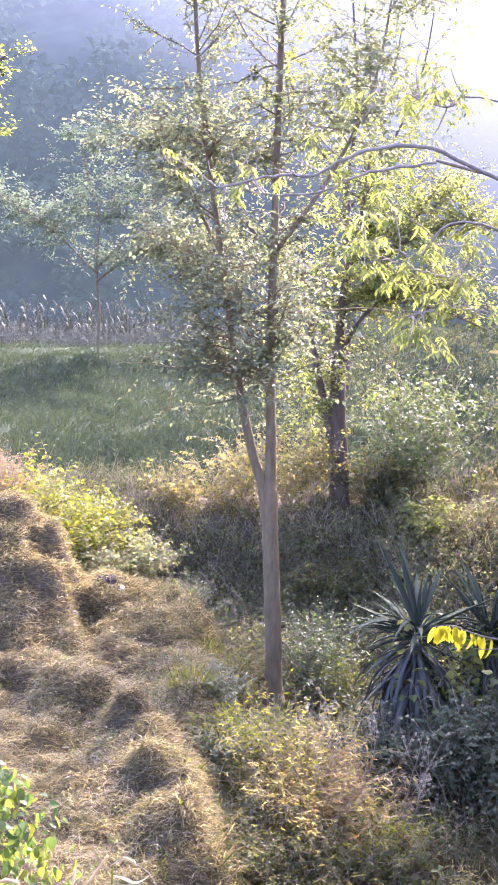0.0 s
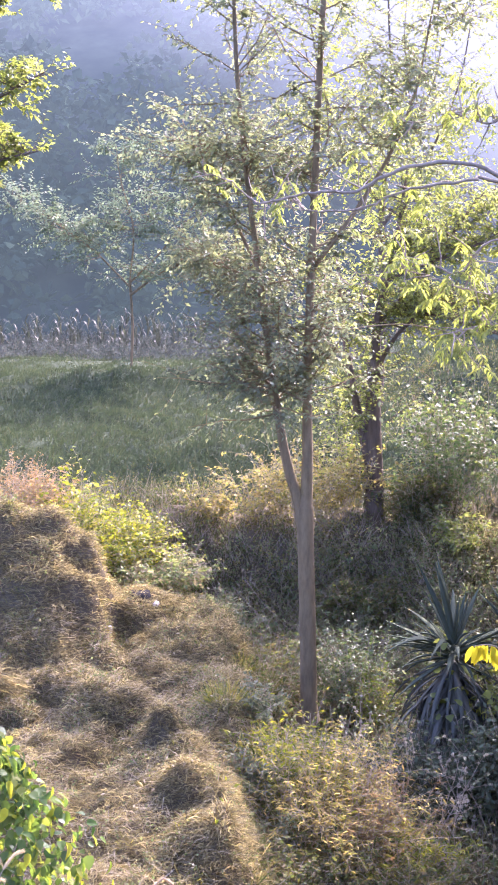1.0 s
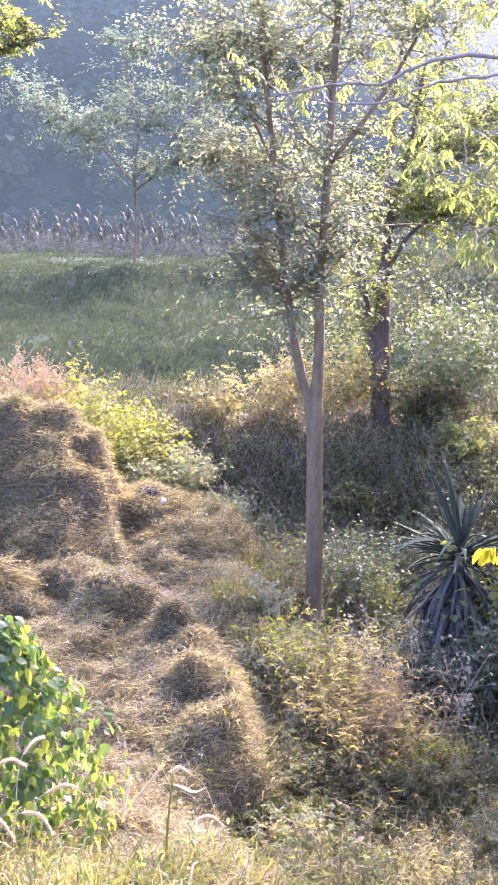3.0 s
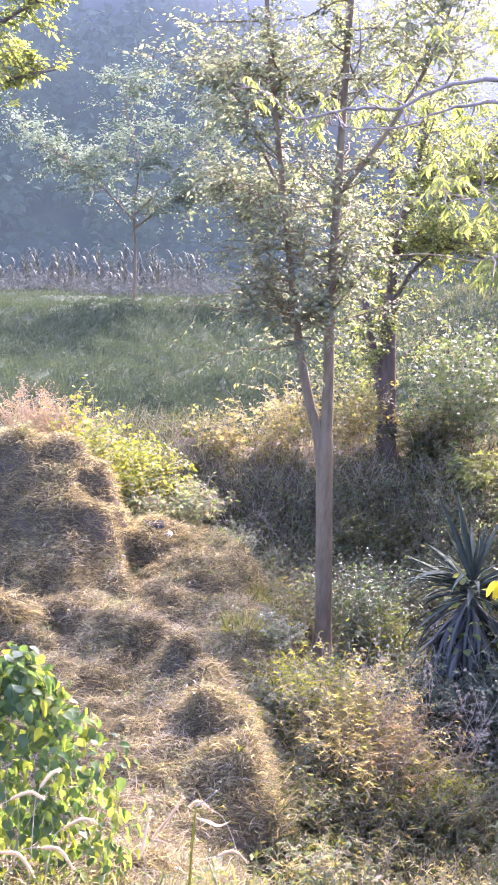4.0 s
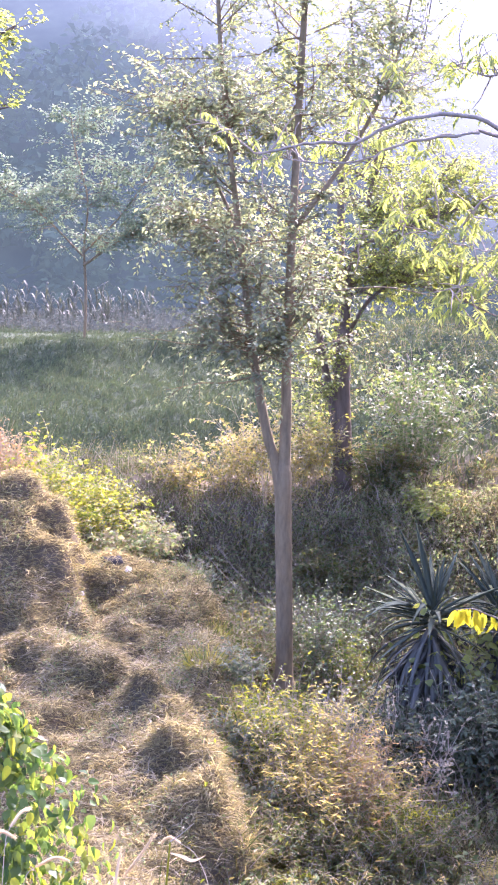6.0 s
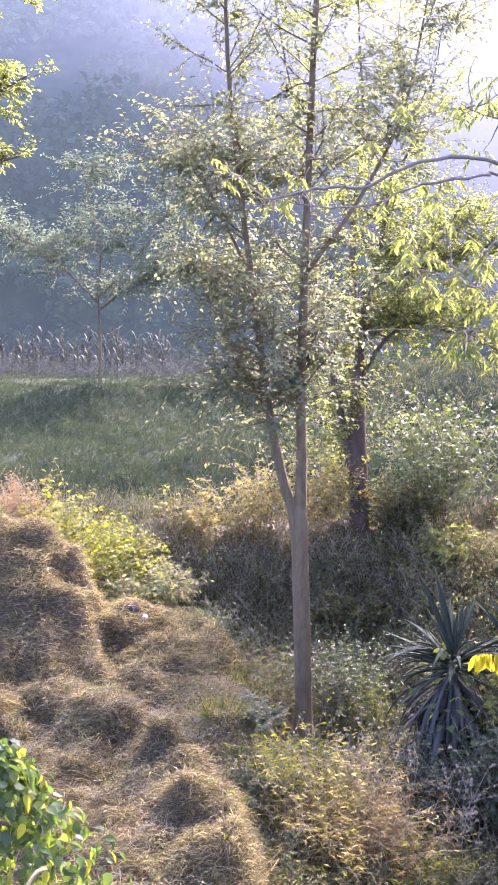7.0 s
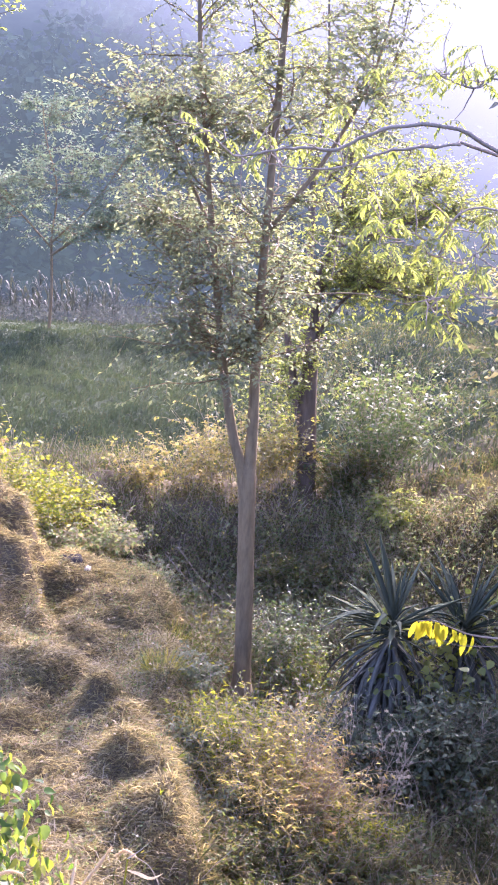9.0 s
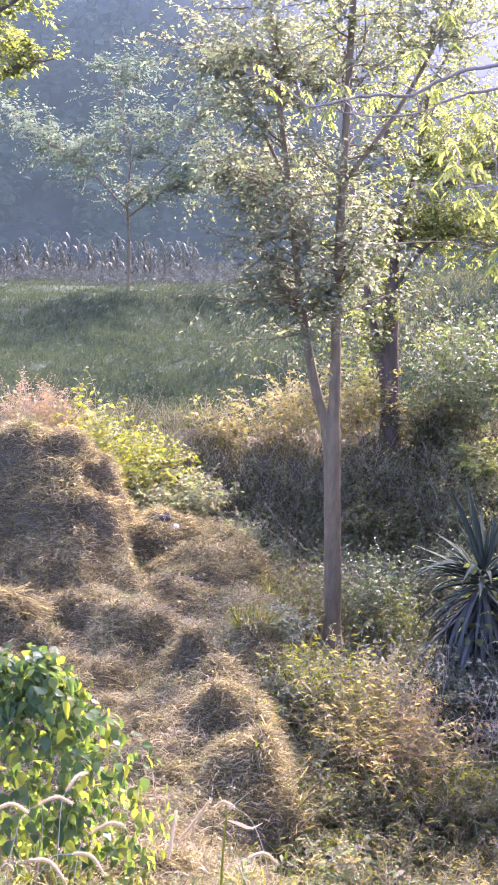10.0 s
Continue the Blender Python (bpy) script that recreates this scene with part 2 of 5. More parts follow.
# A leaf: two halves folded along the midrib.
LEAF = np.array([(0, 0, 0), (-0.25, 0.44, 0.08), (0.25, 0.44, 0.08), (0, 1, -0.06)])
LEAF_F = np.array([(0, 3, 1), (0, 2, 3)])
NARROW = LEAF * np.array([0.55, 1, 1])
THIN = LEAF * np.array([0.4, 1, 1.1])
ROUND = np.array([(0, 0, 0), (-0.34, 0.12, 0.05), (-0.42, 0.45, 0.08), (0, 0.5, 0), (0.42, 0.45, 0.08), (0.34, 0.12, 0.05), (-0.22, 0.8, 0.0), (0.22, 0.8, 0.0), (0, 1.05, -0.14)])
ROUND_F = np.array([(0, 3, 1), (1, 3, 2), (0, 5, 3), (5, 4, 3), (2, 3, 6), (3, 4, 7), (3, 8, 6), (3, 7, 8)])


def scattered(name, shape, faces, pos, along, size, up=None, wild=0.5):
    """One mesh of many copies of a small shape: places, growing directions and sizes."""
    n = len(pos)
    d = unit(np.asarray(along, float))
    up = np.tile((0.0, 0, 1), (n, 1)) if up is None else up
    up = up + RNG.normal(0, wild, (n, 3))
    side = unit(np.cross(d, up))
    nor = np.cross(side, d)
    rot = np.stack([side, d, nor], -1)
    v = np.einsum("nij,kj->nki", rot, shape) * np.asarray(size, float).reshape(-1, 1, 1) + np.asarray(pos)[:, None]
    f = faces[None] + (np.arange(n) * len(shape))[:, None, None]
    return mesh_from(name, v.reshape(-1, 3), [f.reshape(-1, faces.shape[1])])


def blades(name, pos, lean, length, width, droop=0.5):
    """One mesh of grass blades: each bends over from its root towards its lean."""
    n = len(pos)
    lean = unit(lean)
    length, width = np.broadcast_to(length, n)[:, None], np.broadcast_to(width, n)[:, None]
    side = unit(np.cross(lean, RNG.normal(0, 1, (n, 3)))) * width / 2
    flat = lean * np.array([1, 1, 0])
    down = np.array([0, 0, -1.0]) * length * droop
    p1 = pos + lean * length * 0.5
    p2 = pos + lean * length * 0.95 + flat * length * 0.1 + down * 0.45
    v = np.stack([pos - side, pos + side, p1 + side * 0.9, p1 - side * 0.9, p2], 1)
    k = (np.arange(n) * 5)[:, None]
    return mesh_from(name, v.reshape(-1, 3), [k + np.array([[0, 1, 2, 3]]), k + np.array([[3, 2, 4]])])


def tubes(name, paths, sides=7):
    """One mesh of tapered, capped tubes along paths; a path is (points, radii)."""
    vs, quads, tris, at = [], [], [], 0
    for pts, rad in paths:
        pts, rad = np.asarray(pts, float), np.asarray(rad, float)
        tan = unit(np.gradient(pts, axis=0))
        ref = np.array([1.0, 0.13, 0]) if abs(tan[0][0]) < 0.8 else np.array([0, 1.0, 0.1])
        a = unit(np.cross(tan, ref))
        b = np.cross(tan, a)
        ang = np.arange(sides) * 2 * np.pi / sides
        ring = pts[:, None] + rad[:, None, None] * (np.cos(ang)[None, :, None] * a[:, None] + np.sin(ang)[None, :, None] * b[:, None])
        vs.append(ring.reshape(-1, 3))
        for i in range(len(pts) - 1):
            j = np.arange(sides)
            k = (j + 1) % sides
            quads.append(np.stack([at + i * sides + j, at + i * sides + k, at + (i + 1) * sides + k, at + (i + 1) * sides + j], 1))
        vs.append(pts[[-1]] + tan[[-1]] * rad[-1])
        tip = at + len(pts) * sides
        j = np.arange(sides)
        tris.append(np.stack([tip - sides + j, tip - sides + (j + 1) % sides, np.full(sides, tip)], 1))
        at = tip + 1
    return mesh_from(name, np.concatenate(vs), [np.concatenate(quads), np.concatenate(tris)])


def smooth_path(points, n):
    """n points along a soft curve through the given ones."""
    p = np.asarray(points, float)
    q = np.concatenate([[2 * p[0] - p[1]], p, [2 * p[-1] - p[-2]]])
    out = []
    for s in np.linspace(0, len(p) - 1.0001, n):
        i, u = int(s), s - int(s)
        a, b, c, d = q[i], q[i + 1], q[i + 2], q[i + 3]
        out.append(0.5 * (2 * b + (c - a) * u + (2 * a - 5 * b + 4 * c - d) * u * u + (3 * b - a - 3 * c + d) * u ** 3))
    return np.array(out)


def shoot(start, way, length, n, wobble, sag):
    """A growing shoot: it wanders as it goes and sags or climbs."""
    pts, d = [np.asarray(start, float)], unit(np.asarray(way, float))
    for i in range(n):
        d = unit(d + RNG.normal(0, wobble, 3) + np.array([0, 0, sag]))
        pts.append(pts[-1] + d * length / n)
    return np.array(pts)


def leaves_on(path, count, first=0.2):
    """Places and directions of leaves set left and right along a twig."""
    s = np.linspace(first, 1, count) * (len(path) - 1.001)
    i = s.astype(int)
    pos = path[i] + (path[i + 1] - path[i]) * (s - i)[:, None]
    tan = unit(path[i + 1] - path[i])
    side = unit(np.cross(tan, (0, 0, 1.0))) * np.where(np.arange(count) % 2, 1, -1)[:, None]
    along = side * 0.8 + tan * 0.5 + RNG.normal(0, 0.3, (count, 3)) + np.array([0, 0, -0.35])
    return pos, along


def smoothstep(v):
    v = np.clip(v, 0, 1)
    return v * v * (3 - 2 * v)


def ripple(x, y, s, seed):
    """Cheap smooth noise of about +-1 with waves of s metres."""
    r = np.random.default_rng(seed)
    out = 0
    for k in range(7):
        a, p, w = r.uniform(0, 6.28), r.uniform(0, 6.28), r.uniform(0.6, 1.7)
        out = out + np.sin((x * np.cos(a) + y * np.sin(a)) * 6.28 / s * w + p)
    return out / 3.0


# ---- ground ----


def bank_edge(y):
    return np.interp(y, [0, 4.5, 6, 7, 7.9, 8.35, 9, 9.5, 11, 13.4, 14.2, 15, 16], [0.1, -0.1, -0.25, -0.6, -0.72, -0.34, -0.34, -0.42, -0.34, -0.6, -1.4, -1.9, -2.0])


HUMMOCKS = ((-1.42, 13.0, 0.42, 0.24), (-1.0, 12.3, 0.4, 0.16), (-0.55, 8.5, 0.26, 0.16), (-0.6, 9.2, 0.26, 0.24), (-0.97, 10.15, 0.15, 0.3), (-0.75, 9.75, 0.16, 0.14), (-1.4, 10.75, 0.24, 0.17), (-1.6, 10.2, 0.2, 0.06), (-2.45, 10.8, 0.3, 0.16), (-0.45, 10.5, 0.2, 0.07), (-0.8, 11.5, 0.26, 0.11), (-1.25, 11.8, 0.22, 0.08), (-1.0, 6.9, 0.22, 0.1), (-1.9, 8.8, 0.25, 0.14), (-0.55, 12.6, 0.2, 0.12), (-1.7, 11.0, 0.2, 0.07))


def height(x, y):
    x, y = np.asarray(x, float), np.asarray(y, float)
    bank = np.interp(y, [-30, -2, 0, 2, 4, 5.2, 6.2, 7.4, 8.3, 9, 10.3, 11, 12, 13, 14.5, 16, 18], [-1.6, -1.6, -1.62, -2.05, -2.8, -3.25, -3.68, -4.1, -4.15, -4.03, -4.02, -3.96, -3.95, -3.8, -3.65, -3.4, -3.3])
    low = np.interp(y, [-30, -2, 0, 2, 4, 6, 8, 9.5, 12.5, 14, 15.0, 15.7, 16.2, 17], [-1.6, -1.6, -1.62, -2.2, -3.2, -4.1, -4.8, -4.95, -4.85, -4.65, -4.3, -3.55, -3.32, -3.28])
    gentle = np.interp(y, [12.5, 14, 15.5, 17], [-4.8, -4.25, -3.5, -3.3])
    low = low + (np.where((y > 12.5) & (y < 17), gentle, low) - low) * smoothstep((x - 1.15) / 0.7)
    h = bank + (low - bank) * smoothstep((x - bank_edge(y) + 0.1) / 0.55)
    dy = y - 12.7
    knoll = np.where(dy < 0, np.clip(1 + dy / 1.9, 0, 1) ** 1.3, np.exp(-(dy / 0.6) ** 2)) * smoothstep((-x - 1.62 + 0.12 * ripple(x, y, 0.9, 31)) / 0.5)
    h = h + 1.25 * knoll
    far = np.interp(y, [16, 18, 28, 34, 40, 50, 60, 90, 700], [-3.35, -3.3, -3.2, -3.3, -3.5, -4.0, -4.2, -4.2, -4.0])
    h = h + (far - h) * smoothstep((y - 16) / 2)
    h = h + 0.7 * np.exp(-((x + 1.2) / 2.3) ** 2 - ((y - 29) / 1.2) ** 2) + 0.4 * np.exp(-((x + 4.6) / 2.6) ** 2 - ((y - 30.5) / 3) ** 2) + 0.08 * ripple(x, y, 5, 17) * smoothstep((y - 18) / 4) * smoothstep((60 - y) / 10)
    h = h + 0.75 * smoothstep((x - 2.3) / 2.0) * smoothstep((y - 13) / 6) * smoothstep((60 - y) / 20)
    near = smoothstep((y - 2) / 3) * smoothstep((70 - y) / 30)
    h = h + near * (0.06 * ripple(x, y, 1.5, 3) + 0.036 * ripple(x, y, 0.5, 4))
    h = h + 0.06 * np.abs(ripple(x, y, 1.1, 9)) * smoothstep((bank_edge(y) + 0.3 - x) / 0.4) * smoothstep((y - 6) / 2) * smoothstep((14.5 - y) / 1)
    # worn ledges on the knoll's face, and hummocks
    on = smoothstep((bank_edge(y) - 0.35 - x) / 0.5) * smoothstep((y - 8) / 1.5) * smoothstep((13.2 - y) / 0.8)
    g = h + 0.1 * ripple(x, y, 1.3, 41)
    h = h + on * 0.016 * np.sin(g * 6.283 / 0.3)
    for cx, cy, r, a in HUMMOCKS:
        h = h + a * np.exp(-(((x - cx) ** 2 + (y - cy) ** 2) / r ** 2) ** 1.5)
    return h


def graded(parts):
    return np.unique(np.round(np.concatenate([np.arange(a, b + 1e-6, s) for a, b, s in parts]), 3))


gx = graded([(-600, -60, 60), (-60, -10, 5), (-10, -4, 0.5), (-4, 4.5, 0.08), (4.5, 12, 0.5), (12, 60, 6), (60, 600, 60)])
gy = graded([(-40, 0, 5), (0, 4, 0.5), (4, 17, 0.08), (17, 36, 0.25), (36, 70, 2), (70, 150, 10), (150, 750, 60)])
X, Y = np.meshgrid(gx, gy)
gv = np.stack([X, Y, height(X, Y)], -1).reshape(-1, 3)
ii = (np.arange(len(gy) - 1)[:, None] * len(gx) + np.arange(len(gx) - 1)[None]).ravel()
ground = part("ground", mesh_from("ground", gv, [np.stack([ii, ii + 1, ii + 1 + len(gx), ii + len(gx)], 1)]), M_SOIL)
tagged(ground, "brown earth slope with a mown bank, a hollow and far fields", "ground", kind="structure")


def on_ground(n, x0, x1, y0, y1, keep=None):
    """n random points on the ground inside a rectangle, thinned by keep(x, y) in 0..1."""
    x, y = RNG.uniform(x0, x1, n), RNG.uniform(y0, y1, n)
    if keep is not None:
        m = RNG.uniform(0, 1, n) < keep(x, y)
        x, y = x[m], y[m]
    return np.stack([x, y, height(x, y)], 1)


# ---- far hillside, haze painted as glow ----
def haze_glow_material(name, surface, tones, islands):
    """A far surface with haze painted as emission, brighter upwards and towards the sun."""
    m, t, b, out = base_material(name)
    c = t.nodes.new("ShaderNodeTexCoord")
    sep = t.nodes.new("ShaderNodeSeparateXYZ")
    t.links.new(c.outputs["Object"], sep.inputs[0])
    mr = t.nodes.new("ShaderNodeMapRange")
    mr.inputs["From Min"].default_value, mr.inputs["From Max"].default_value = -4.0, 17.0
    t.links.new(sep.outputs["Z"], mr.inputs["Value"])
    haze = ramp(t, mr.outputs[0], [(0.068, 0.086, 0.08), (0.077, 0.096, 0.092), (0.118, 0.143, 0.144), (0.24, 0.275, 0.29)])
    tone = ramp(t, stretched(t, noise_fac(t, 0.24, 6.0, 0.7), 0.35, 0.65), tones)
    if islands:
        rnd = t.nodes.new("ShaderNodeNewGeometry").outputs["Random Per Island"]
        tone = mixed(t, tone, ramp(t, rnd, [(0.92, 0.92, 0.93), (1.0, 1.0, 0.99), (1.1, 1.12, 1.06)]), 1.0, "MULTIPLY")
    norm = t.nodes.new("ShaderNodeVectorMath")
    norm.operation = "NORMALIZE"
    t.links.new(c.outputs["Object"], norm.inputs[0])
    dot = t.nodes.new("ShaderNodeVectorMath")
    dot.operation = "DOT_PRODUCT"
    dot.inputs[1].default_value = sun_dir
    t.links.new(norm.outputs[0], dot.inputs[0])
    # painted glare: the emission turns near-white towards the sun
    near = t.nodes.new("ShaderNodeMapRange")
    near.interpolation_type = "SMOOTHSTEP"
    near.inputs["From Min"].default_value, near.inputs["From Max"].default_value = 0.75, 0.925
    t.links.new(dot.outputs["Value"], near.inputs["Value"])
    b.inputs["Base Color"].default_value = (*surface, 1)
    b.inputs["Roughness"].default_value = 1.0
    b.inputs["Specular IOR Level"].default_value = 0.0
    b.inputs["Emission Strength"].default_value = HAZE_GLOW
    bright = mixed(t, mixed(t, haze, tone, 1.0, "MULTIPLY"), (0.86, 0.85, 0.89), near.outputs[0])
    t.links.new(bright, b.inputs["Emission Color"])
    return m


def slope_at(az, rows):
    r = 62 + 62 * rows ** 0.9
    return np.sin(az) * r, np.cos(az) * r, -5 + 38 * rows ** 0.85


def hillside():
    """Slope far off, and the wood that stands on it."""
    az = np.radians(np.linspace(-60, 60, 240))
    rows = np.linspace(0, 1, 40)
    x, y, z = slope_at(az[None], rows[:, None])
    v = np.stack([x, y, z + 0.6 * ripple(x, z, 14.0, 21) * rows[:, None]], -1).reshape(-1, 3)
    n = len(az)
    k = (np.arange(39)[:, None] * n + np.arange(n - 1)[None]).ravel()
    m = haze_glow_material("haze_glow_hillside", (0.02, 0.027, 0.025), [(0.85, 0.86, 0.89), (0.95, 0.95, 0.95), (1.1, 1.11, 1.06)], False)
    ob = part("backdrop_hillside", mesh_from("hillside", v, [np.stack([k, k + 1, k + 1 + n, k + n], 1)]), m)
    tagged(ob, "wooded hillside far behind the fields, blue haze painted as glow", "hillside", kind="structure")
    pos, way = [], []
    for k in range(120):
        a, q = np.radians(RNG.uniform(-20, 20)), RNG.uniform(0, 1) ** 1.3 * 0.62
        foot_at = np.array(slope_at(a, q))
        size = RNG.uniform(1.6, 3.4)
        for lobe in range(RNG.integers(4, 9)):
            c = foot_at + RNG.normal(0, 1, 3) * (size * 0.7, size * 0.5, size * 0.45) + (0, 0, size * 1.1)
            d = unit(RNG.normal(0, 1, (60, 3)))
            pos.append(c + d * size * RNG.uniform(0.3, 0.6) * RNG.uniform(0.5, 1.1, (60, 1)) * (1.2, 1, 0.7))
            way.append(d + RNG.normal(0, 0.5, d.shape) + (0, 0, -0.3))
    pos, way = np.concatenate(pos), np.concatenate(way)
    m = haze_glow_material("haze_glow_wood", (0.022, 0.032, 0.022), [(0.92, 0.94, 0.95), (1.03, 1.05, 1.02), (1.18, 1.22, 1.12)], True)
    stuff("far_wood", scattered("far_wood", LEAF * (1.6, 1, 1), LEAF_F, pos, way, RNG.uniform(0.35, 0.8, len(pos))), m, "far wood of round crowns with a painted blue-green haze glow", "wood")


def stuff(name, me, material, label, category):
    return tagged(part(name, me, material, smooth=False), label, category, kind="stuff")


hillside()

# ---- the bank: mown dry grass ----


def bank_zone(x, y):
    return smoothstep((bank_edge(y) + 0.3 + 0.15 * ripple(x, y, 0.5, 77) - x) / 0.3)


def hay(n, x0, x1, y0, y1, keep, tilt, length, width):
    p = on_ground(n, x0, x1, y0, y1, keep)
    k = len(p)
    way = RNG.normal(0, 1, (k, 3))
    way[:, 2] = np.abs(RNG.normal(tilt, 0.3, k))
    p[:, 2] += RNG.uniform(0, 0.05, k)
    return blades("hay", p, way, RNG.uniform(*length, k), RNG.uniform(*width, k), 0.6)


stuff("mown_grass", hay(80000, -3.4, 0.3, 4.6, 14.2, bank_zone, 0.35, (0.04, 0.12), (0.0035, 0.008)), M_HAY, "dry brown mown grass lying on the bank", "dry grass")

def steepness(x, y):
    gx_ = (height(x + 0.03, y) - height(x - 0.03, y)) / 0.06
    gy_ = (height(x, y + 0.03) - height(x, y - 0.03)) / 0.06
    return np.hypot(gx_, gy_)


stuff("hanging_grass", hay(250000, -3.3, 0.4, 5.5, 13.6, lambda x, y: bank_zone(x, y) * smoothstep((steepness(x, y) - 0.2) / 0.6), 0.15, (0.05, 0.13), (0.003, 0.007)), M_HAY, "dead grass hanging down the steep faces of the bank", "dry grass")
stuff("straw", hay(24000, -2.6, 0.0, 6.0, 12.0, lambda x, y: bank_zone(x, y) * smoothstep((ripple(x, y, 0.8, 91) + 0.5) / 0.8), 0.12, (0.06, 0.2), (0.0022, 0.005)), M_HAY_PALE, "bleached straw scattered along the trodden bank", "straw")


def edge_clumps():
    """Hummocks of dead grass hanging over the bank's edge."""
    ps, ws = [], []
    for k in range(340):
        y = RNG.uniform(4.8, 13.9)
        x = bank_edge(y) + 0.15 - RNG.uniform(0, 1) ** 1.4 * 2.6
        c = np.array([x, y, height(x, y) - 0.03])
        r = RNG.uniform(0.05, 0.16) * (1.35 if k % 6 == 0 else 1)
        n = int(1250 * r) + 40
        d = unit(RNG.normal(0, 1, (n, 3)) * (1, 1, 0.5) + (0, 0, 0.5))
        ps.append(c + d * r * RNG.uniform(0.3, 1, (n, 1)) * (1, 1, 0.55))
        ws.append(d + RNG.normal(0, 0.45, (n, 3)) + unit(RNG.normal(0, 1, 3)) * 0.5)
    for cx, cy, r, a in HUMMOCKS:
        n = int(5200 * r)
        q, f = r * 1.15 * np.sqrt(RNG.uniform(0, 1, n)), RNG.uniform(0, 6.283, n)
        x, y = cx + q * np.cos(f), cy + q * np.sin(f)
        d = np.stack([np.cos(f) * q / r, np.sin(f) * q / r, np.full(n, 0.5)], 1)
        ps.append(np.stack([x, y, height(x, y)], 1))
        ws.append(d + RNG.normal(0, 0.4, (n, 3)))
    p, w = np.concatenate(ps), np.concatenate(ws)
    return blades("clumps", p, w, RNG.uniform(0.04, 0.11, len(p)), RNG.uniform(0.003, 0.007, len(p)), 1.0)


stuff("grass_hummocks", edge_clumps(), M_HAY, "hummocks of dead tangled grass along the bank", "dry grass")

def near_lip(x, y):
    return smoothstep((6.15 - 0.4 * smoothstep((x - 0.2) / 0.6) - y) / 0.9) * smoothstep((np.hypot(x + 0.75, y - 6.2) - 0.2) / 0.15)


def tangled(p, seed, rise):
    """Directions of grass that lies over in swirls, tuft by tuft."""
    x, y = p[:, 0], p[:, 1]
    swirl = np.stack([ripple(x, y, 0.28, seed), ripple(x, y, 0.28, seed + 1), 0 * x], 1)
    return RNG.normal(0, 0.5, (len(p), 3)) + 1.3 * swirl + (0.1, 0, rise)


p = on_ground(36000, -2.4, 2.2, 4.0, 6.9, lambda x, y: near_lip(x, y) * smoothstep((ripple(x, y, 0.34, 12) + 0.15) / 0.35))
stuff("bank_grass", blades("bank_grass", p, tangled(p, 90, 0.7), RNG.uniform(0.12, 0.5, len(p)), RNG.uniform(0.003, 0.011, len(p)), 1.1), M_BANK_GRASS, "yellowing grass in tufts on the near lip of the bank", "grass")
p = on_ground(20000, -2.4, 2.4, 4.0, 6.9, lambda x, y: near_lip(x, y) * (0.3 + 0.7 * smoothstep((0.15 - ripple(x, y, 0.3, 12)) / 0.35)))
stuff("lip_dry_grass", blades("lip_dry_grass", p, tangled(p, 92, 0.45), RNG.uniform(0.08, 0.36, len(p)), RNG.uniform(0.003, 0.007, len(p)), 1.1), M_HAY, "dry tangled grass between the green tufts of the near lip", "dry grass")
p = on_ground(16000, -0.3, 2.6, 4.6, 7.8, lambda x, y: smoothstep((x - bank_edge(y) + 0.05) / 0.15) * smoothstep((ripple(x, y, 0.42, 95) - 0.05) / 0.3))
stuff("slope_tufts", blades("slope_tufts", p, tangled(p, 96, 0.75), RNG.uniform(0.12, 0.4, len(p)), RNG.uniform(0.004, 0.009, len(p)), 1.1), M_BANK_GRASS, "yellow-green grass tufts on the slope below the near lip", "grass")
# the flank's shade is painted by giving this fringe the darker grass
p = on_ground(12000, -1.0, 0.5, 6.2, 14.0, lambda x, y: np.exp(-((x - bank_edge(y) - 0.22) / 0.22) ** 2) * 0.7)
stuff("edge_grass", blades("edge_grass", p, RNG.normal(0, 0.5, (len(p), 3)) + (0.35, -0.2, 0.7), RNG.uniform(0.15, 0.4, len(p)), RNG.uniform(0.004, 0.008, len(p)), 0.9), M_SHADE_GRASS, "green and straw grass drooping over the bank edge", "grass")

p = on_ground(15000, -3.0, 0.2, 7.0, 14.0, lambda x, y: bank_zone(x, y) * smoothstep((ripple(x, y, 0.9, 71) - 0.1) / 0.5))
stuff("bank_regrowth", blades("bank_regrowth", p, RNG.normal(0, 0.5, (len(p), 3)) + (0, 0, 0.7), RNG.uniform(0.06, 0.18, len(p)), RNG.uniform(0.004, 0.008, len(p)), 0.9), M_BANK_GRASS, "patches of fresh yellow-green grass on the mown bank", "grass")

heap = thing("straw_heap", (-2.6, 10.85, float(height(-2.6, 10.85)) - 0.02), "heap of brown cut straw lying on the bank", "straw heap")
q = np.sqrt(RNG.uniform(0, 1, 1500)) * 0.22
f = RNG.uniform(0, 6.283, 1500)
q = np.stack([q * np.cos(f), q * np.sin(f) * 0.7, 0.22 * (1 - (q / 0.22) ** 2) * RNG.uniform(0.2, 1, 1500) + 0.02], 1)
tagged(part("straw_tangle", blades("straw_tangle", q, RNG.normal(0, 1, (1500, 3)) * (1, 0.7, 0.25), RNG.uniform(0.1, 0.3, 1500), RNG.uniform(0.004, 0.008, 1500), 0.25), M_HAY, heap, smooth=False), kind="stuff")

# ---- the field ----
p = on_ground(420000, -11, 9, 16.5, 54, lambda x, y: np.clip(1.1 - (y - 16) / 30, 0.2, 1) * smoothstep((7.5 + 0.15 * y - np.abs(x)) / 2)* (1 - 0.35 * smoothstep((x - 1.2) / 1.5) * smoothstep((36 - y) / 4)))
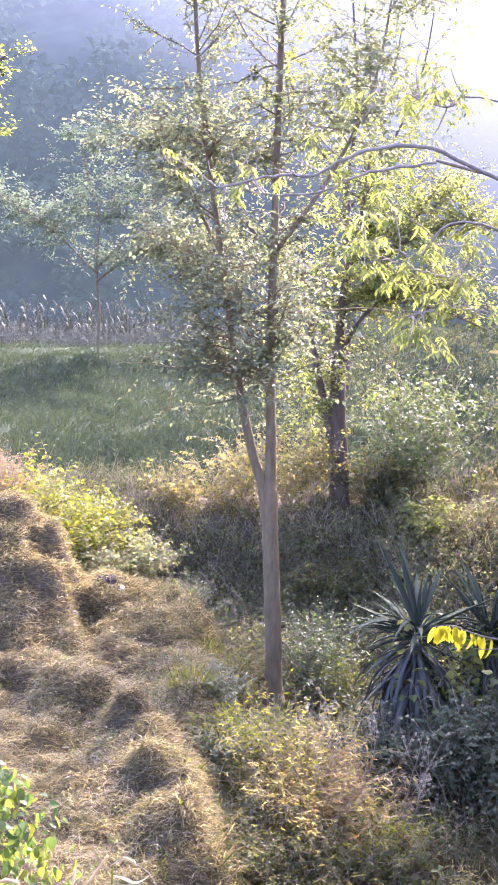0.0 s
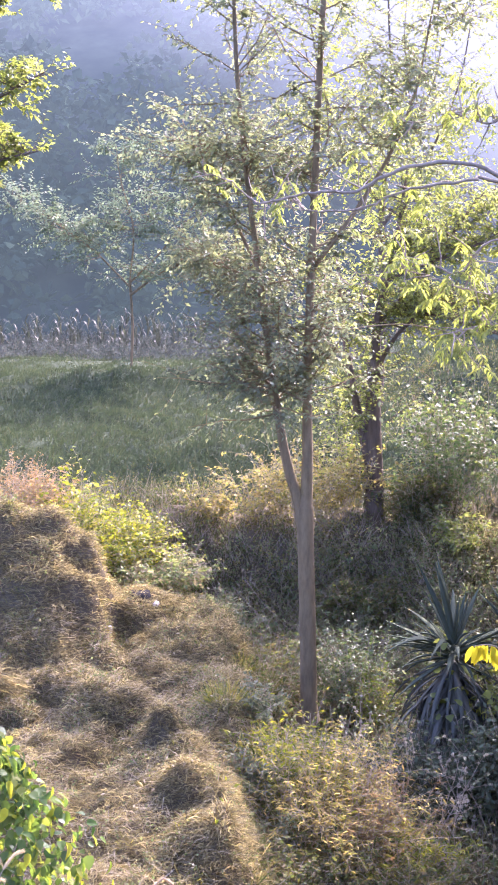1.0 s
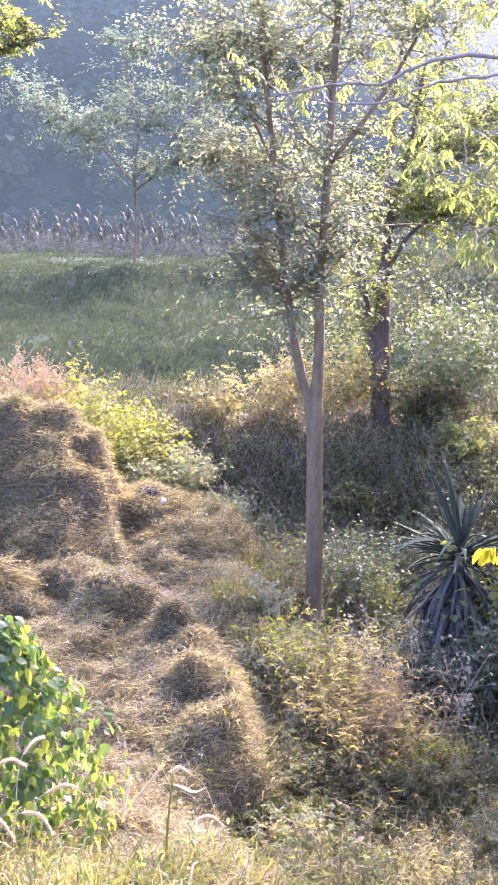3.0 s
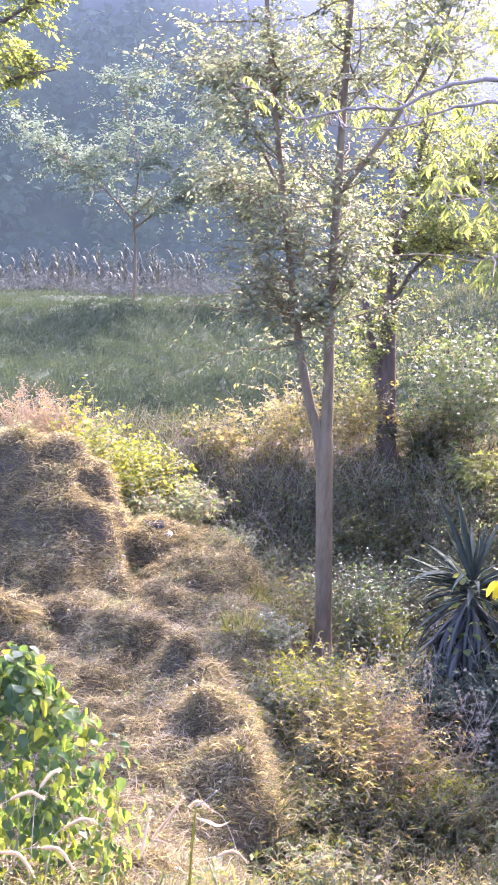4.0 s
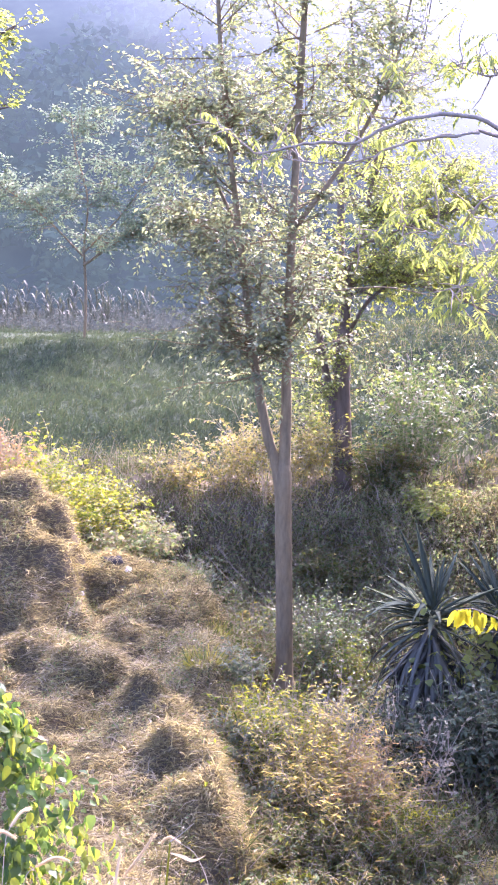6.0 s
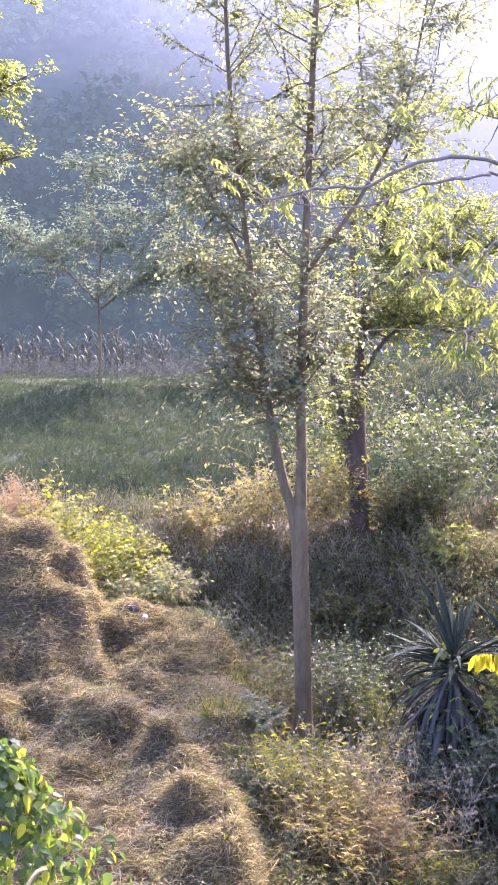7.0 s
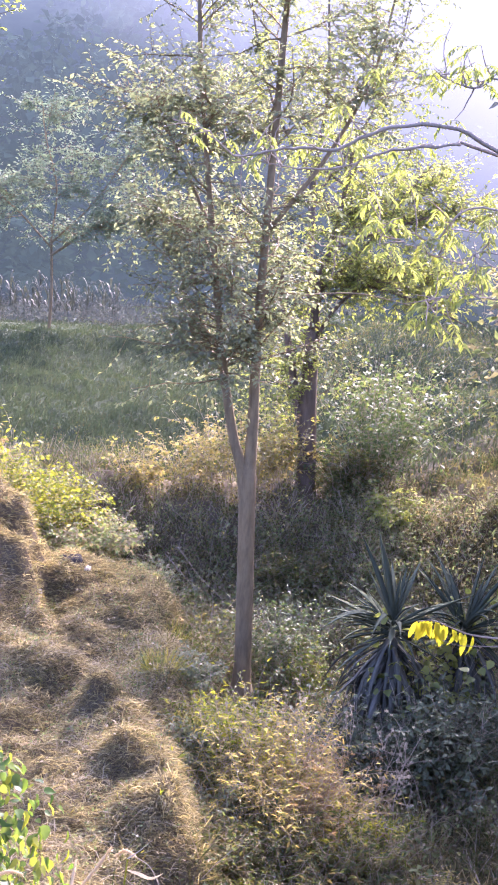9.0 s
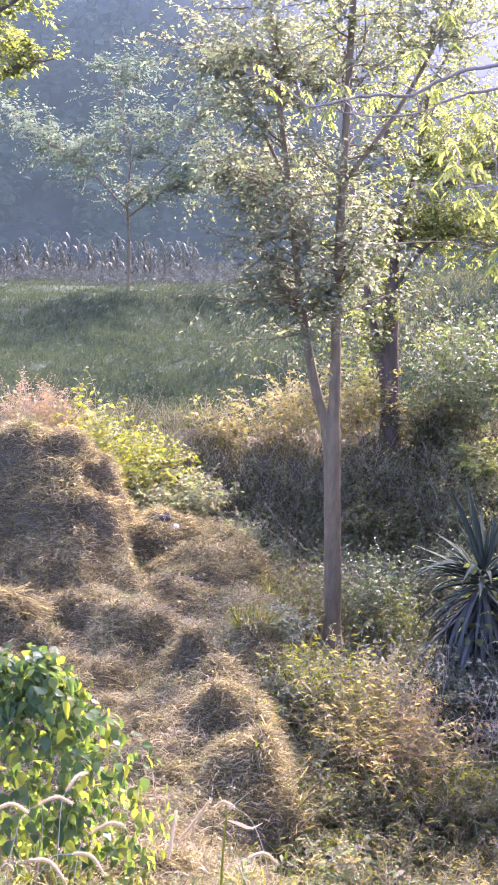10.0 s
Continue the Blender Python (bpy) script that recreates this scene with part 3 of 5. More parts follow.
stuff("field_grass", blades("field_grass", p, RNG.normal(0, 0.4, (len(p), 3)) + (0.15, 0, 1), RNG.uniform(0.08, 0.22, len(p)), RNG.uniform(0.009, 0.018, len(p)), 0.7), M_GRASS, "soft green grass on the mounded field", "grass")


def weed_leaves(n_plants, x0, x1, y0, y1, keep, tall, size, per, shape=LEAF, spread=0.5):
    """Many leafy weeds: stems with small leaves up their length."""
    base = on_ground(n_plants, x0, x1, y0, y1, keep)
    k = len(base)
    h = RNG.uniform(*tall, k)
    way = unit(RNG.normal(0, spread, (k, 3)) * (1, 1, 0.2) + (0, 0, 1))
    s = RNG.uniform(0.15, 1, (k, per))
    pos = base[:, None] + way[:, None] * (s * h[:, None])[..., None] + RNG.normal(0, 0.035, (k, per, 3))
    along = RNG.normal(0, 1, (k, per, 3)) * (1, 1, 0.6) + way[:, None] * 0.3
    stems = blades("stems", base, way, h * 1.05, np.full(k, 0.006), 0.05)
    return scattered("weeds", shape, LEAF_F, pos.reshape(-1, 3), along.reshape(-1, 3), RNG.uniform(*size, k * per)), stems


def weeds(name, material, label, category, *args, **kw):
    leaves, stems = weed_leaves(*args, **kw)
    ob = thing(name, (0, 0, 0), label, category, kind="stuff")
    part("foliage", leaves, material, ob, smooth=False)
    part("stalk_tangle", stems, M_STEM, ob, smooth=False)


p = on_ground(60000, -0.3, 2.6, 4.9, 10.2, lambda x, y: smoothstep((x - bank_edge(y)) / 0.3) * (0.35 + 0.65 * smoothstep((ripple(x, y, 0.6, 63) + 0.2) / 0.5)))
lean = RNG.normal(0, 0.55, (len(p), 3)) + (0, 0, 0.8)
stuff("rank_grass", blades("rank_grass", p, lean + 0.5 * np.stack([ripple(p[:, 0], p[:, 1], 0.5, 64), ripple(p[:, 0], p[:, 1], 0.5, 65), 0 * p[:, 0]], 1), RNG.uniform(0.12, 0.42, len(p)), RNG.uniform(0.003, 0.006, len(p)), 0.9), M_SHADE_GRASS, "rank brown and green grass on the slope below the bank", "grass")
weeds("lip_leaf_weeds", M_LIP, "small yellow-green leafy weeds among the lip grass", "weeds", 420, -2.2, 2.4, 4.4, 7.4, lambda x, y: smoothstep((ripple(x, y, 0.4, 99) + 0.05) / 0.3) * np.where(x < bank_edge(y), near_lip(x, y), 0.9), (0.12, 0.36), (0.022, 0.055), 12)
weeds("bank_weeds", M_UNDER, "small grey-green weeds scattered on the mown bank", "weeds", 3200, -3.0, -0.3, 7.5, 13.6, lambda x, y: bank_zone(x, y) * smoothstep((ripple(x, y, 0.8, 51) + 0.2) / 0.6), (0.05, 0.16), (0.018, 0.035), 9)
weeds("golden_weeds", M_WEED, "sunlit golden weeds along the terrace lip", "weeds", 1700, -4.5, 0.95, 14.6, 17.6, lambda x, y: np.exp(-((y - 15.9 - 0.1 * np.abs(x)) / 0.75) ** 2) * smoothstep((x + 1.2) / 1.4), (0.15, 0.62), (0.022, 0.05), 13)
weeds("dull_lip_weeds", M_NEAR, "dull brown and green weeds on the far end of the terrace lip", "weeds", 2000, -4.5, -0.4, 14.9, 17.4, lambda x, y: smoothstep((-0.5 - x) / 0.7), (0.15, 0.5), (0.018, 0.045), 12)
# dull leaf instead of the golden one: shade of the lip's face in colour
weeds("lip_weeds", M_NEAR, "dim brown and green weeds on the front of the terrace lip", "weeds", 2600, -2.4, 2.6, 14.2, 16.0, lambda x, y: smoothstep((x - bank_edge(y) - 0.05) / 0.3), (0.1, 0.3), (0.025, 0.05), 9)
weeds("slope_weeds", M_NEAR, "dull brown and green weeds on the slope behind the shrubs", "weeds", 1900, 0.8, 7.5, 15.4, 34, lambda x, y: smoothstep((x - 1.2) / 1.5), (0.08, 0.32), (0.03, 0.065), 12)
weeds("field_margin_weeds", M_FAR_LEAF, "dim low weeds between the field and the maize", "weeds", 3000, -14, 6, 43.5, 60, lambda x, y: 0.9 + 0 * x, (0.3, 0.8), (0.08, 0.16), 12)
weeds("shade_weeds", M_UNDER, "dark tangled undergrowth in the hollow", "undergrowth", 5200, -1.3, 3.6, 9.5, 15.6, lambda x, y: smoothstep((x - bank_edge(y) - 0.05) / 0.3), (0.12, 0.55), (0.03, 0.065), 11)
weeds("near_weeds", M_NEAR, "dull green and brown weeds below the bank", "undergrowth", 2300, -0.3, 2.6, 5.2, 9.6, lambda x, y: smoothstep((x - bank_edge(y) - 0.05) / 0.3) * smoothstep((ripple(x, y, 0.7, 61) + 0.35) / 0.6), (0.12, 0.45), (0.025, 0.055), 11)
p = on_ground(24000, -0.3, 3.4, 5.0, 15.5, lambda x, y: smoothstep((x - bank_edge(y)) / 0.3))
stuff("hollow_grass", blades("hollow_grass", p, RNG.normal(0, 0.7, (len(p), 3)) + (0, 0, 0.7), RNG.uniform(0.15, 0.5, len(p)), RNG.uniform(0.004, 0.008, len(p)), 0.9), M_HAY, "dry grass mixed through the weeds of the hollow", "dry grass")

p = on_ground(16000, 0.9, 3.9, 12.3, 17.0, lambda x, y: smoothstep((x - 1.1) / 0.5) * (0.4 + 0.6 * smoothstep((ripple(x, y, 0.8, 83) + 0.2) / 0.5)))
stuff("slope_grass", blades("slope_grass", p, RNG.normal(0, 0.5, (len(p), 3)) + (0, -0.1, 0.8), RNG.uniform(0.1, 0.32, len(p)), RNG.uniform(0.004, 0.009, len(p)), 0.9), M_SHADE_GRASS, "olive and brown grass on the slope behind the agaves", "grass")

# ---- trees ----


def crown_shoots(limbs, count, reach, twigs, per_twig, rise=0.15, sag=-0.02, lower=0.25):
    """Side branches and twigs on limbs; returns tube paths and the twigs to bear leaves."""
    tube, bear = [], []
    for pts, rad in limbs:
        for k in range(count * len(pts) // 14):
            s = RNG.uniform(lower, 0.98) * (len(pts) - 1.001)
            i = int(s)
            at = pts[i] + (pts[i + 1] - pts[i]) * (s - i)
            a = RNG.uniform(0, 6.28)
            way = np.array([np.cos(a), np.sin(a), RNG.uniform(-0.1, 0.8)])
            length = RNG.uniform(*reach) * (1.1 - 0.25 * s / len(pts))
            br = shoot(at, way, length, 5, 0.15, rise * 0.15)
            r0 = min(rad[i] * 0.4, 0.011)
            tube.append((br, np.linspace(r0, 0.0025, 6)))
            for q in range(twigs):
                j = RNG.integers(1, 5)
                tw = shoot(br[j], unit(br[j] - br[j - 1]) + RNG.normal(0, 0.6, 3), length * RNG.uniform(0.25, 0.55), 3, 0.18, sag)
                tube.append((tw, np.linspace(0.003, 0.0012, 4)))
                bear.append(tw)
            bear.append(br)
    return tube, bear


def crown_leaves(name, bear, per, size, shape=LEAF, faces=LEAF_F, wild=0.5):
    got = [leaves_on(tw, per) for tw in bear]
    pos = np.concatenate([g[0] for g in got])
    along = np.concatenate([g[1] for g in got])
    return scattered(name, shape, faces, pos, along, RNG.uniform(*size, len(pos)), wild=wild)


def tree(name, at, label, trunk, limbs, bark, leaf, reach, count, twigs, per, size, shape=LEAF, lower=0.25, sides=10, bare=()):
    """A tree: a trunk, main limbs, side branches with twigs, and a crown of single leaves. Paths are from the tree's foot."""
    ob = thing(name, at, label, "tree")
    part("trunk", tubes("trunk", [trunk], sides), bark, ob)
    for l in (*limbs, *bare):
        part("limb", tubes("limb", [l], 8), bark, ob)
    tube, bear = crown_shoots(limbs or [trunk], count, reach, twigs, per, lower=lower)
    tagged(part("branchwork", tubes("branchwork", tube, 3), bark, ob), kind="stuff")
    part("crown", crown_leaves("crown", bear, per, size, shape), leaf, ob, smooth=False)
    return ob


def foot(x, y, sink=0.05):
    return (x, y, float(height(x, y)) - sink)


def limb(points, r0, r1, n=14, power=1.0):
    return smooth_path(points, n), r0 + (r1 - r0) * np.linspace(0, 1, n) ** power


# forked tree in the middle
fx, fy = 0.24, 12.0
fz = -4.45
trunk = smooth_path([(0, 0, 0), (0.0, 0, 0.35), (-0.02, 0, 1.1), (-0.045, 0, 1.85), (-0.055, 0, 2.22)], 18)
trunk_r = np.interp(np.linspace(0, 2.22, 18), [0, 0.15, 0.5, 1.6, 2.0, 2.22], [0.125, 0.094, 0.082, 0.078, 0.084, 0.045])
right_stem = limb([(-0.045, 0, 1.8), (-0.04, 0, 2.15), (-0.035, 0, 2.4), (-0.033, 0, 2.65), (-0.037, 0.02, 3.0), (-0.033, 0.03, 3.6), (-0.015, 0.03, 4.2), (0.01, 0.02, 5.0), (0.05, 0, 6.2), (0.12, 0, 7.6), (0.15, 0, 8.8)], 0.064, 0.02, 32)
left_stem = limb([(-0.07, 0, 1.85), (-0.115, 0, 2.15), (-0.195, 0, 2.4), (-0.265, 0, 2.72), (-0.325, 0.02, 3.05), (-0.38, 0.04, 3.4), (-0.48, 0.05, 4.2), (-0.6, 0.04, 5.1), (-0.7, 0, 6.1), (-0.75, 0, 7.6)], 0.056, 0.015, 30)
side_a = limb([(-0.035, 0.02, 3.3), (-0.3, 0.3, 3.8), (-0.65, 0.6, 4.2), (-0.95, 0.8, 4.4)], 0.02, 0.006)
side_b = limb([(-0.5, 0.05, 4.3), (-0.75, 0.3, 4.8), (-0.95, 0.45, 5.2), (-1.1, 0.5, 5.6)], 0.02, 0.006)
side_c = limb([(-0.01, 0.03, 4.3), (0.5, 0.2, 5.0), (0.9, 0.3, 5.8), (1.1, 0.3, 6.8)], 0.025, 0.008)
side_d = limb([(-0.035, 0, 3.62), (0.2, 0.0, 3.73), (0.5, 0.05, 3.78), (0.9, 0.1, 3.8), (1.35, 0.1, 3.72)], 0.012, 0.004)
tree("forked_tree", (fx, fy, fz), "slender grey-brown tree forked into two stems above the hollow", (trunk, trunk_r),
     [right_stem, left_stem, side_a, side_b, side_c], M_BARK, M_TREE, (0.35, 1.15), 42, 9, 8, (0.04, 0.075), lower=0.42, bare=[side_d])

# second tree behind, several stems
sx, sy = 1.15, 16.2
t2 = limb([(0, 0, 0), (0.0, 0, 0.5), (-0.03, 0, 1.2), (-0.02, 0.03, 2.0)], 0.13, 0.09)
tree("yellow_leaved_tree", foot(sx, sy), "several-stemmed tree with yellow-green leaves behind the hollow", t2,
     [limb([(-0.03, 0, 0.6), (-0.17, 0, 1.15), (-0.3, 0, 1.75), (-0.43, 0, 2.5), (-0.5, 0, 3.3)], 0.075, 0.015), limb([(-0.02, 0.03, 1.9), (0.02, 0, 2.6), (0.2, 0, 3.4), (0.35, 0, 4.4)], 0.07, 0.015),
      limb([(0, 0, 1.9), (0.3, -0.1, 2.4), (0.8, -0.2, 2.7), (1.5, -0.2, 2.8)], 0.03, 0.01), limb([(0.02, 0, 2.4), (0.5, -0.2, 2.6), (1.2, -0.3, 2.45), (1.8, -0.3, 2.2)], 0.02, 0.008),
      limb([(0.1, 0, 3.0), (0.8, -0.3, 3.3), (1.4, -0.4, 3.5), (1.9, -0.4, 3.4)], 0.02, 0.008), limb([(0.03, 0, 2.5), (0.6, 0.1, 3.1), (1.0, 0.1, 3.7), (1.3, 0, 4.1)], 0.03, 0.01)],
     M_BARK_DARK, M_TREE_YELLOW, (0.45, 1.0), 46, 7, 10, (0.04, 0.07), lower=0.25)

# tall tree further back
tree("tall_tree", foot(2.0, 27.0), "tall pale-green tree standing behind the others", limb([(0, 0, 0), (0.05, 0, 2.0), (0, 0, 4.5)], 0.11, 0.07),
     [limb([(0, 0, 4.3), (-0.8, 0, 5.5), (-1.3, 0, 7.0), (-1.7, 0, 9.2)], 0.035, 0.01), limb([(0, 0, 4.3), (0.2, 0, 6), (0.1, 0, 7.8), (0, 0, 10)], 0.045, 0.01),
      limb([(0, 0, 3.8), (0.8, 0, 5), (1.5, 0, 6.6), (1.8, 0, 8.4)], 0.035, 0.01)], M_BARK_DARK, M_TREE_YELLOW, (0.9, 1.9), 36, 8, 10, (0.07, 0.12), lower=0.1)

# slim tree on the far mound
tree("slim_field_tree", foot(-3.75, 32), "slim tree with a spreading crown on the grassy mound", limb([(0, 0, 0), (0.05, 0, 1.2), (0.0, 0, 2.4)], 0.04, 0.03),
     [limb([(0, 0, 2.2), (-0.9, 0, 3.1), (-1.9, 0.2, 3.8), (-2.6, 0.2, 4.2)], 0.025, 0.008), limb([(0, 0, 2.4), (0.1, 0, 3.6), (-0.2, 0, 4.8), (-0.3, 0, 5.6)], 0.025, 0.008),
      limb([(0, 0, 2.3), (0.9, 0, 3.2), (1.6, 0.1, 4.2), (2.0, 0, 4.9)], 0.025, 0.008), limb([(0, 0, 2.0), (0.9, -0.2, 2.6), (1.8, -0.3, 2.9)], 0.035, 0.01)], M_BARK, M_TREE_HAZED, (0.6, 1.6), 40, 8, 9, (0.07, 0.12))

# tall trees added out of view, right of the field, only to shade it
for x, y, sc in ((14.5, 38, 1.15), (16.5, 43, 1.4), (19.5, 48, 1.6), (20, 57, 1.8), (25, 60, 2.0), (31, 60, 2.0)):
    tr = tree("shade_tree", foot(x, y, 0.1), "tall dense tree added out of view to shade the field", limb([(0, 0, 0), (0.2, 0, 3 * sc), (0, 0, 7 * sc)], 0.35 * sc, 0.2 * sc),
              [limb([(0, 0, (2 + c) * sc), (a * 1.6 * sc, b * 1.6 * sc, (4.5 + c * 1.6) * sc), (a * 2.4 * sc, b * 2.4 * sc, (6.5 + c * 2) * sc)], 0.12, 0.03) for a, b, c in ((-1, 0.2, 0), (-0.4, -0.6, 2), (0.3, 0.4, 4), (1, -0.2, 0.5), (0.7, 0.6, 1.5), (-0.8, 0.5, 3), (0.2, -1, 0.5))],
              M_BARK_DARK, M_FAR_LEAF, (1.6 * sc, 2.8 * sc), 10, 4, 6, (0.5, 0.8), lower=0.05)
    tagged(tr, group="tall trees beyond the field")

# ---- shrubs ----


def shrub(name, at, label, radius, tall, material, shoots, per, size, category="shrub", shape=LEAF, spread=1.0, stem=M_STEM, faces=LEAF_F, arch=-0.05, twig=0.35, reach=9.0):
    """A shrub: shoots that arch out of one foot, each with its leaves."""
    ob = thing(name, at, label, category)
    stems, bear = [], []
    for k in range(shoots):
        a, q = RNG.uniform(0, 6.28), np.sqrt(RNG.uniform(0, 1))
        way = np.array([np.cos(a) * q * spread * radius / tall, np.sin(a) * q * spread * radius / tall, 1.0])
        s = shoot((np.cos(a) * q * radius * 0.3, np.sin(a) * q * radius * 0.3, 0), way, np.hypot(tall, radius * q) * RNG.uniform(0.7, 1.1), 6, 0.12, arch)
        s[:, :2] *= np.minimum(1, reach / np.maximum(np.hypot(s[:, 0], s[:, 1]), 1e-6))[:, None]
        stems.append((s, np.linspace(0.003, 0.0012, 7)))
        bear.append(s)
        for j in (2, 3, 4, 5):
            tw = shoot(s[j], unit(s[j] - s[j - 1]) + RNG.normal(0, 0.8, 3), tall * RNG.uniform(0.15, 0.35) * twig / 0.35, 3, 0.2, arch)
            stems.append((tw, np.linspace(0.002, 0.001, 4)))
            bear.append(tw)
    tagged(part("stalk_tangle", tubes("stalk_tangle", stems, 3), stem, ob), kind="stuff")
    tagged(part("foliage", crown_leaves("leaves", bear, per, size, shape, faces, 0.7), material, ob, smooth=False), kind="stuff")
    return ob


def tuft(n, radius, tall, material_width, spread=0.6, droop=0.8):
    a, q = RNG.uniform(0, 6.28, n), np.sqrt(RNG.uniform(0, 1, n)) * radius
    p = np.stack([np.cos(a) * q, np.sin(a) * q, np.zeros(n)], 1)
    return blades("tuft", p, RNG.normal(0, spread, (n, 3)) * (1, 1, 0.2) + p / radius * (0.5, 0.5, 0) + (0, 0, 1), RNG.uniform(0.5, 1, n) * tall, material_width, droop)


b = shrub("dry_bush", foot(0.36, 9.8, 0.05), "rounded bush of tangled straw-gold leaves below the bank", 0.5, 1.12, M_BUSH, 170, 9, (0.034, 0.068), "bush", shape=THIN, arch=-0.1)
tagged(part("dead_grass", tuft(1500, 0.5, 1.12, 0.006, 0.45, 1.0), M_BUSH, b, smooth=False), kind="stuff")
shrub("reddish_bush", foot(0.72, 9.65, 0.05), "reddish-brown dried weed leaning on the dry bush", 0.3, 1.02, M_RED, 70, 9, (0.03, 0.06), "bush", shape=THIN, arch=-0.1)
shrub("green_bush", foot(0.12, 10.0, 0.05), "yellow-green grassy bush behind the dry one", 0.26, 1.25, M_VINE_BANK, 46, 9, (0.045, 0.09), "bush", shape=THIN, arch=-0.07)
b = shrub("low_bush", foot(-0.12, 9.6, 0.05), "low grey-green bush with drooping grass leaning on the bank", 0.36, 0.8, M_NEAR, 80, 8, (0.04, 0.08), "bush", shape=THIN, arch=-0.12)
tagged(part("dead_grass", tuft(420, 0.32, 0.75, 0.007, 0.4, 1.1), M_BANK_GRASS, b, smooth=False), kind="stuff")
shrub("green_bush", foot(1.0, 9.35, 0.05), "yellow-green tuft at the foot of the dry bush", 0.22, 0.75, M_VINE_BANK, 30, 8, (0.04, 0.08), "bush", shape=THIN, arch=-0.1)
for x, y, h in ((0.35, 9.2, 0.7), (0.7, 9.1, 0.66), (0.05, 9.15, 0.6), (1.05, 9.0, 0.55), (0.5, 8.8, 0.5)):
    tagged(shrub("skirt_weed", foot(x, y, 0.04), "dark green leafy weed at the foot of the dry bush", 0.32, h, M_NEAR, 46, 8, (0.035, 0.075), "weed", shape=NARROW, arch=-0.08), group="green weeds round the dry bush")
# these two take the darkened leaf instead of relying on cast shade
shrub("shade_shrub", foot(1.3, 10.8), "tangled shrub in front of the agave, leaves darkened as if shaded", 0.5, 0.95, M_DARK_LEAF, 120, 8, (0.04, 0.08))
shrub("shade_shrub", foot(1.95, 10.8), "low shrub at the foot of the agaves, leaves darkened as if shaded", 0.55, 0.95, M_DARK_LEAF, 130, 8, (0.04, 0.08))
shrub("shoot_cluster", foot(0.12, 10.05), "yellow-green leafy shoots rising behind the dry bush", 0.22, 1.35, M_VINE_BANK, 26, 8, (0.04, 0.07), "shoots", shape=NARROW)
for x, y, h, m in ((-0.3, 10.0, 0.42, M_TREE), (-0.22, 9.35, 0.4, M_TREE), (-0.12, 8.7, 0.4, M_NEAR), (-0.2, 8.1, 0.34, M_NEAR), (-0.35, 10.9, 0.36, M_TREE), (-0.3, 11.8, 0.36, M_NEAR)):
    tagged(shrub("flank_weed", foot(x, y), "low green leafy weed on the shaded flank of the bank", 0.26, h, m, 46, 7, (0.03, 0.058), "weed"), group="green weeds on the flank of the bank")
shrub("low_weed", foot(-0.02, 8.95), "low green weed growing at the foot of the bank", 0.32, 0.5, M_NEAR, 60, 8, (0.03, 0.055), "weed")
shrub("low_weed", foot(0.3, 8.7), "dull green weed in front of the dry bush", 0.35, 0.5, M_NEAR, 60, 8, (0.03, 0.055), "weed", shape=NARROW)
shrub("leafy_shrub", foot(0.78, 16.5), "yellow-green shrub beside the dark trunk", 0.3, 1.5, M_TREE_YELLOW, 26, 6, (0.045, 0.08))
shrub("green_shrub", foot(0.68, 12.9), "fine-leaved green shrub beside the trunk", 0.36, 0.95, M_GLOSSY, 70, 7, (0.03, 0.055))
shrub("green_shrub", foot(-0.25, 12.7), "thin green shrub in the shade of the hollow", 0.55, 0.95, M_NEAR, 70, 6, (0.035, 0.065))
shrub("leafy_shrub", foot(2.15, 16.5), "leafy glossy shrub under the yellow-green tree", 0.55, 1.75, M_GLOSSY, 80, 8, (0.05, 0.09))
shrub("leafy_shrub", foot(1.7, 16.2), "leafy green shrub beside the stems of the tree", 0.36, 0.8, M_NEAR, 90, 8, (0.045, 0.09))
shrub("leafy_shrub", foot(1.0, 15.0), "brown-green shrub in the shade under the tree", 0.5, 0.6, M_NEAR, 100, 7, (0.04, 0.075))
shrub("leafy_shrub", foot(2.1, 15.3), "bright-tipped low shrub on the far side of the hollow", 0.32, 0.55, M_TREE_YELLOW, 18, 6, (0.05, 0.09))
shrub("broad_leaved_shrub", foot(2.02, 11.5), "broad-leaved green shrub between the agaves", 0.26, 1.6, M_TREE_YELLOW, 26, 6, (0.05, 0.1), shape=ROUND, faces=ROUND_F)
shrub("creeper", foot(-2.02, 14.8), "sunlit yellow-green creeper covering the bank behind the knoll", 0.62, 0.72, M_VINE_BANK, 170, 8, (0.036, 0.07), "creeper", spread=1.6)
shrub("creeper", foot(-2.55, 14.6), "sunlit yellow-green creeper along the knoll", 0.6, 0.9, M_VINE_BANK, 130, 8, (0.036, 0.07), "creeper", spread=1.5)
shrub("creeper", foot(-1.3, 14.1), "thin green creeper hanging into the hollow", 0.42, 0.5, M_UNDER, 80, 7, (0.04, 0.08), "creeper", spread=1.4)
shrub("edge_shrub", foot(-0.75, 13.7), "low green shrub at the end of the bank", 0.35, 0.5, M_TREE, 60, 7, (0.03, 0.06))
for x, y, h in ((-3.1, 15.0, 1.2), (-2.9, 15.15, 1.0)):
    tagged(shrub("reddish_weed", foot(x, y), "fine reddish dry weed catching the sun", 0.26, h, M_RED, 60, 9, (0.025, 0.05), "weed"), group="reddish weeds on the terrace lip")
shrub("yellow_weed", foot(-2.45, 14.75), "yellow-green leafy weed beside the reddish grass", 0.14, 1.3, M_VINE_BANK, 9, 8, (0.05, 0.09), "weed")
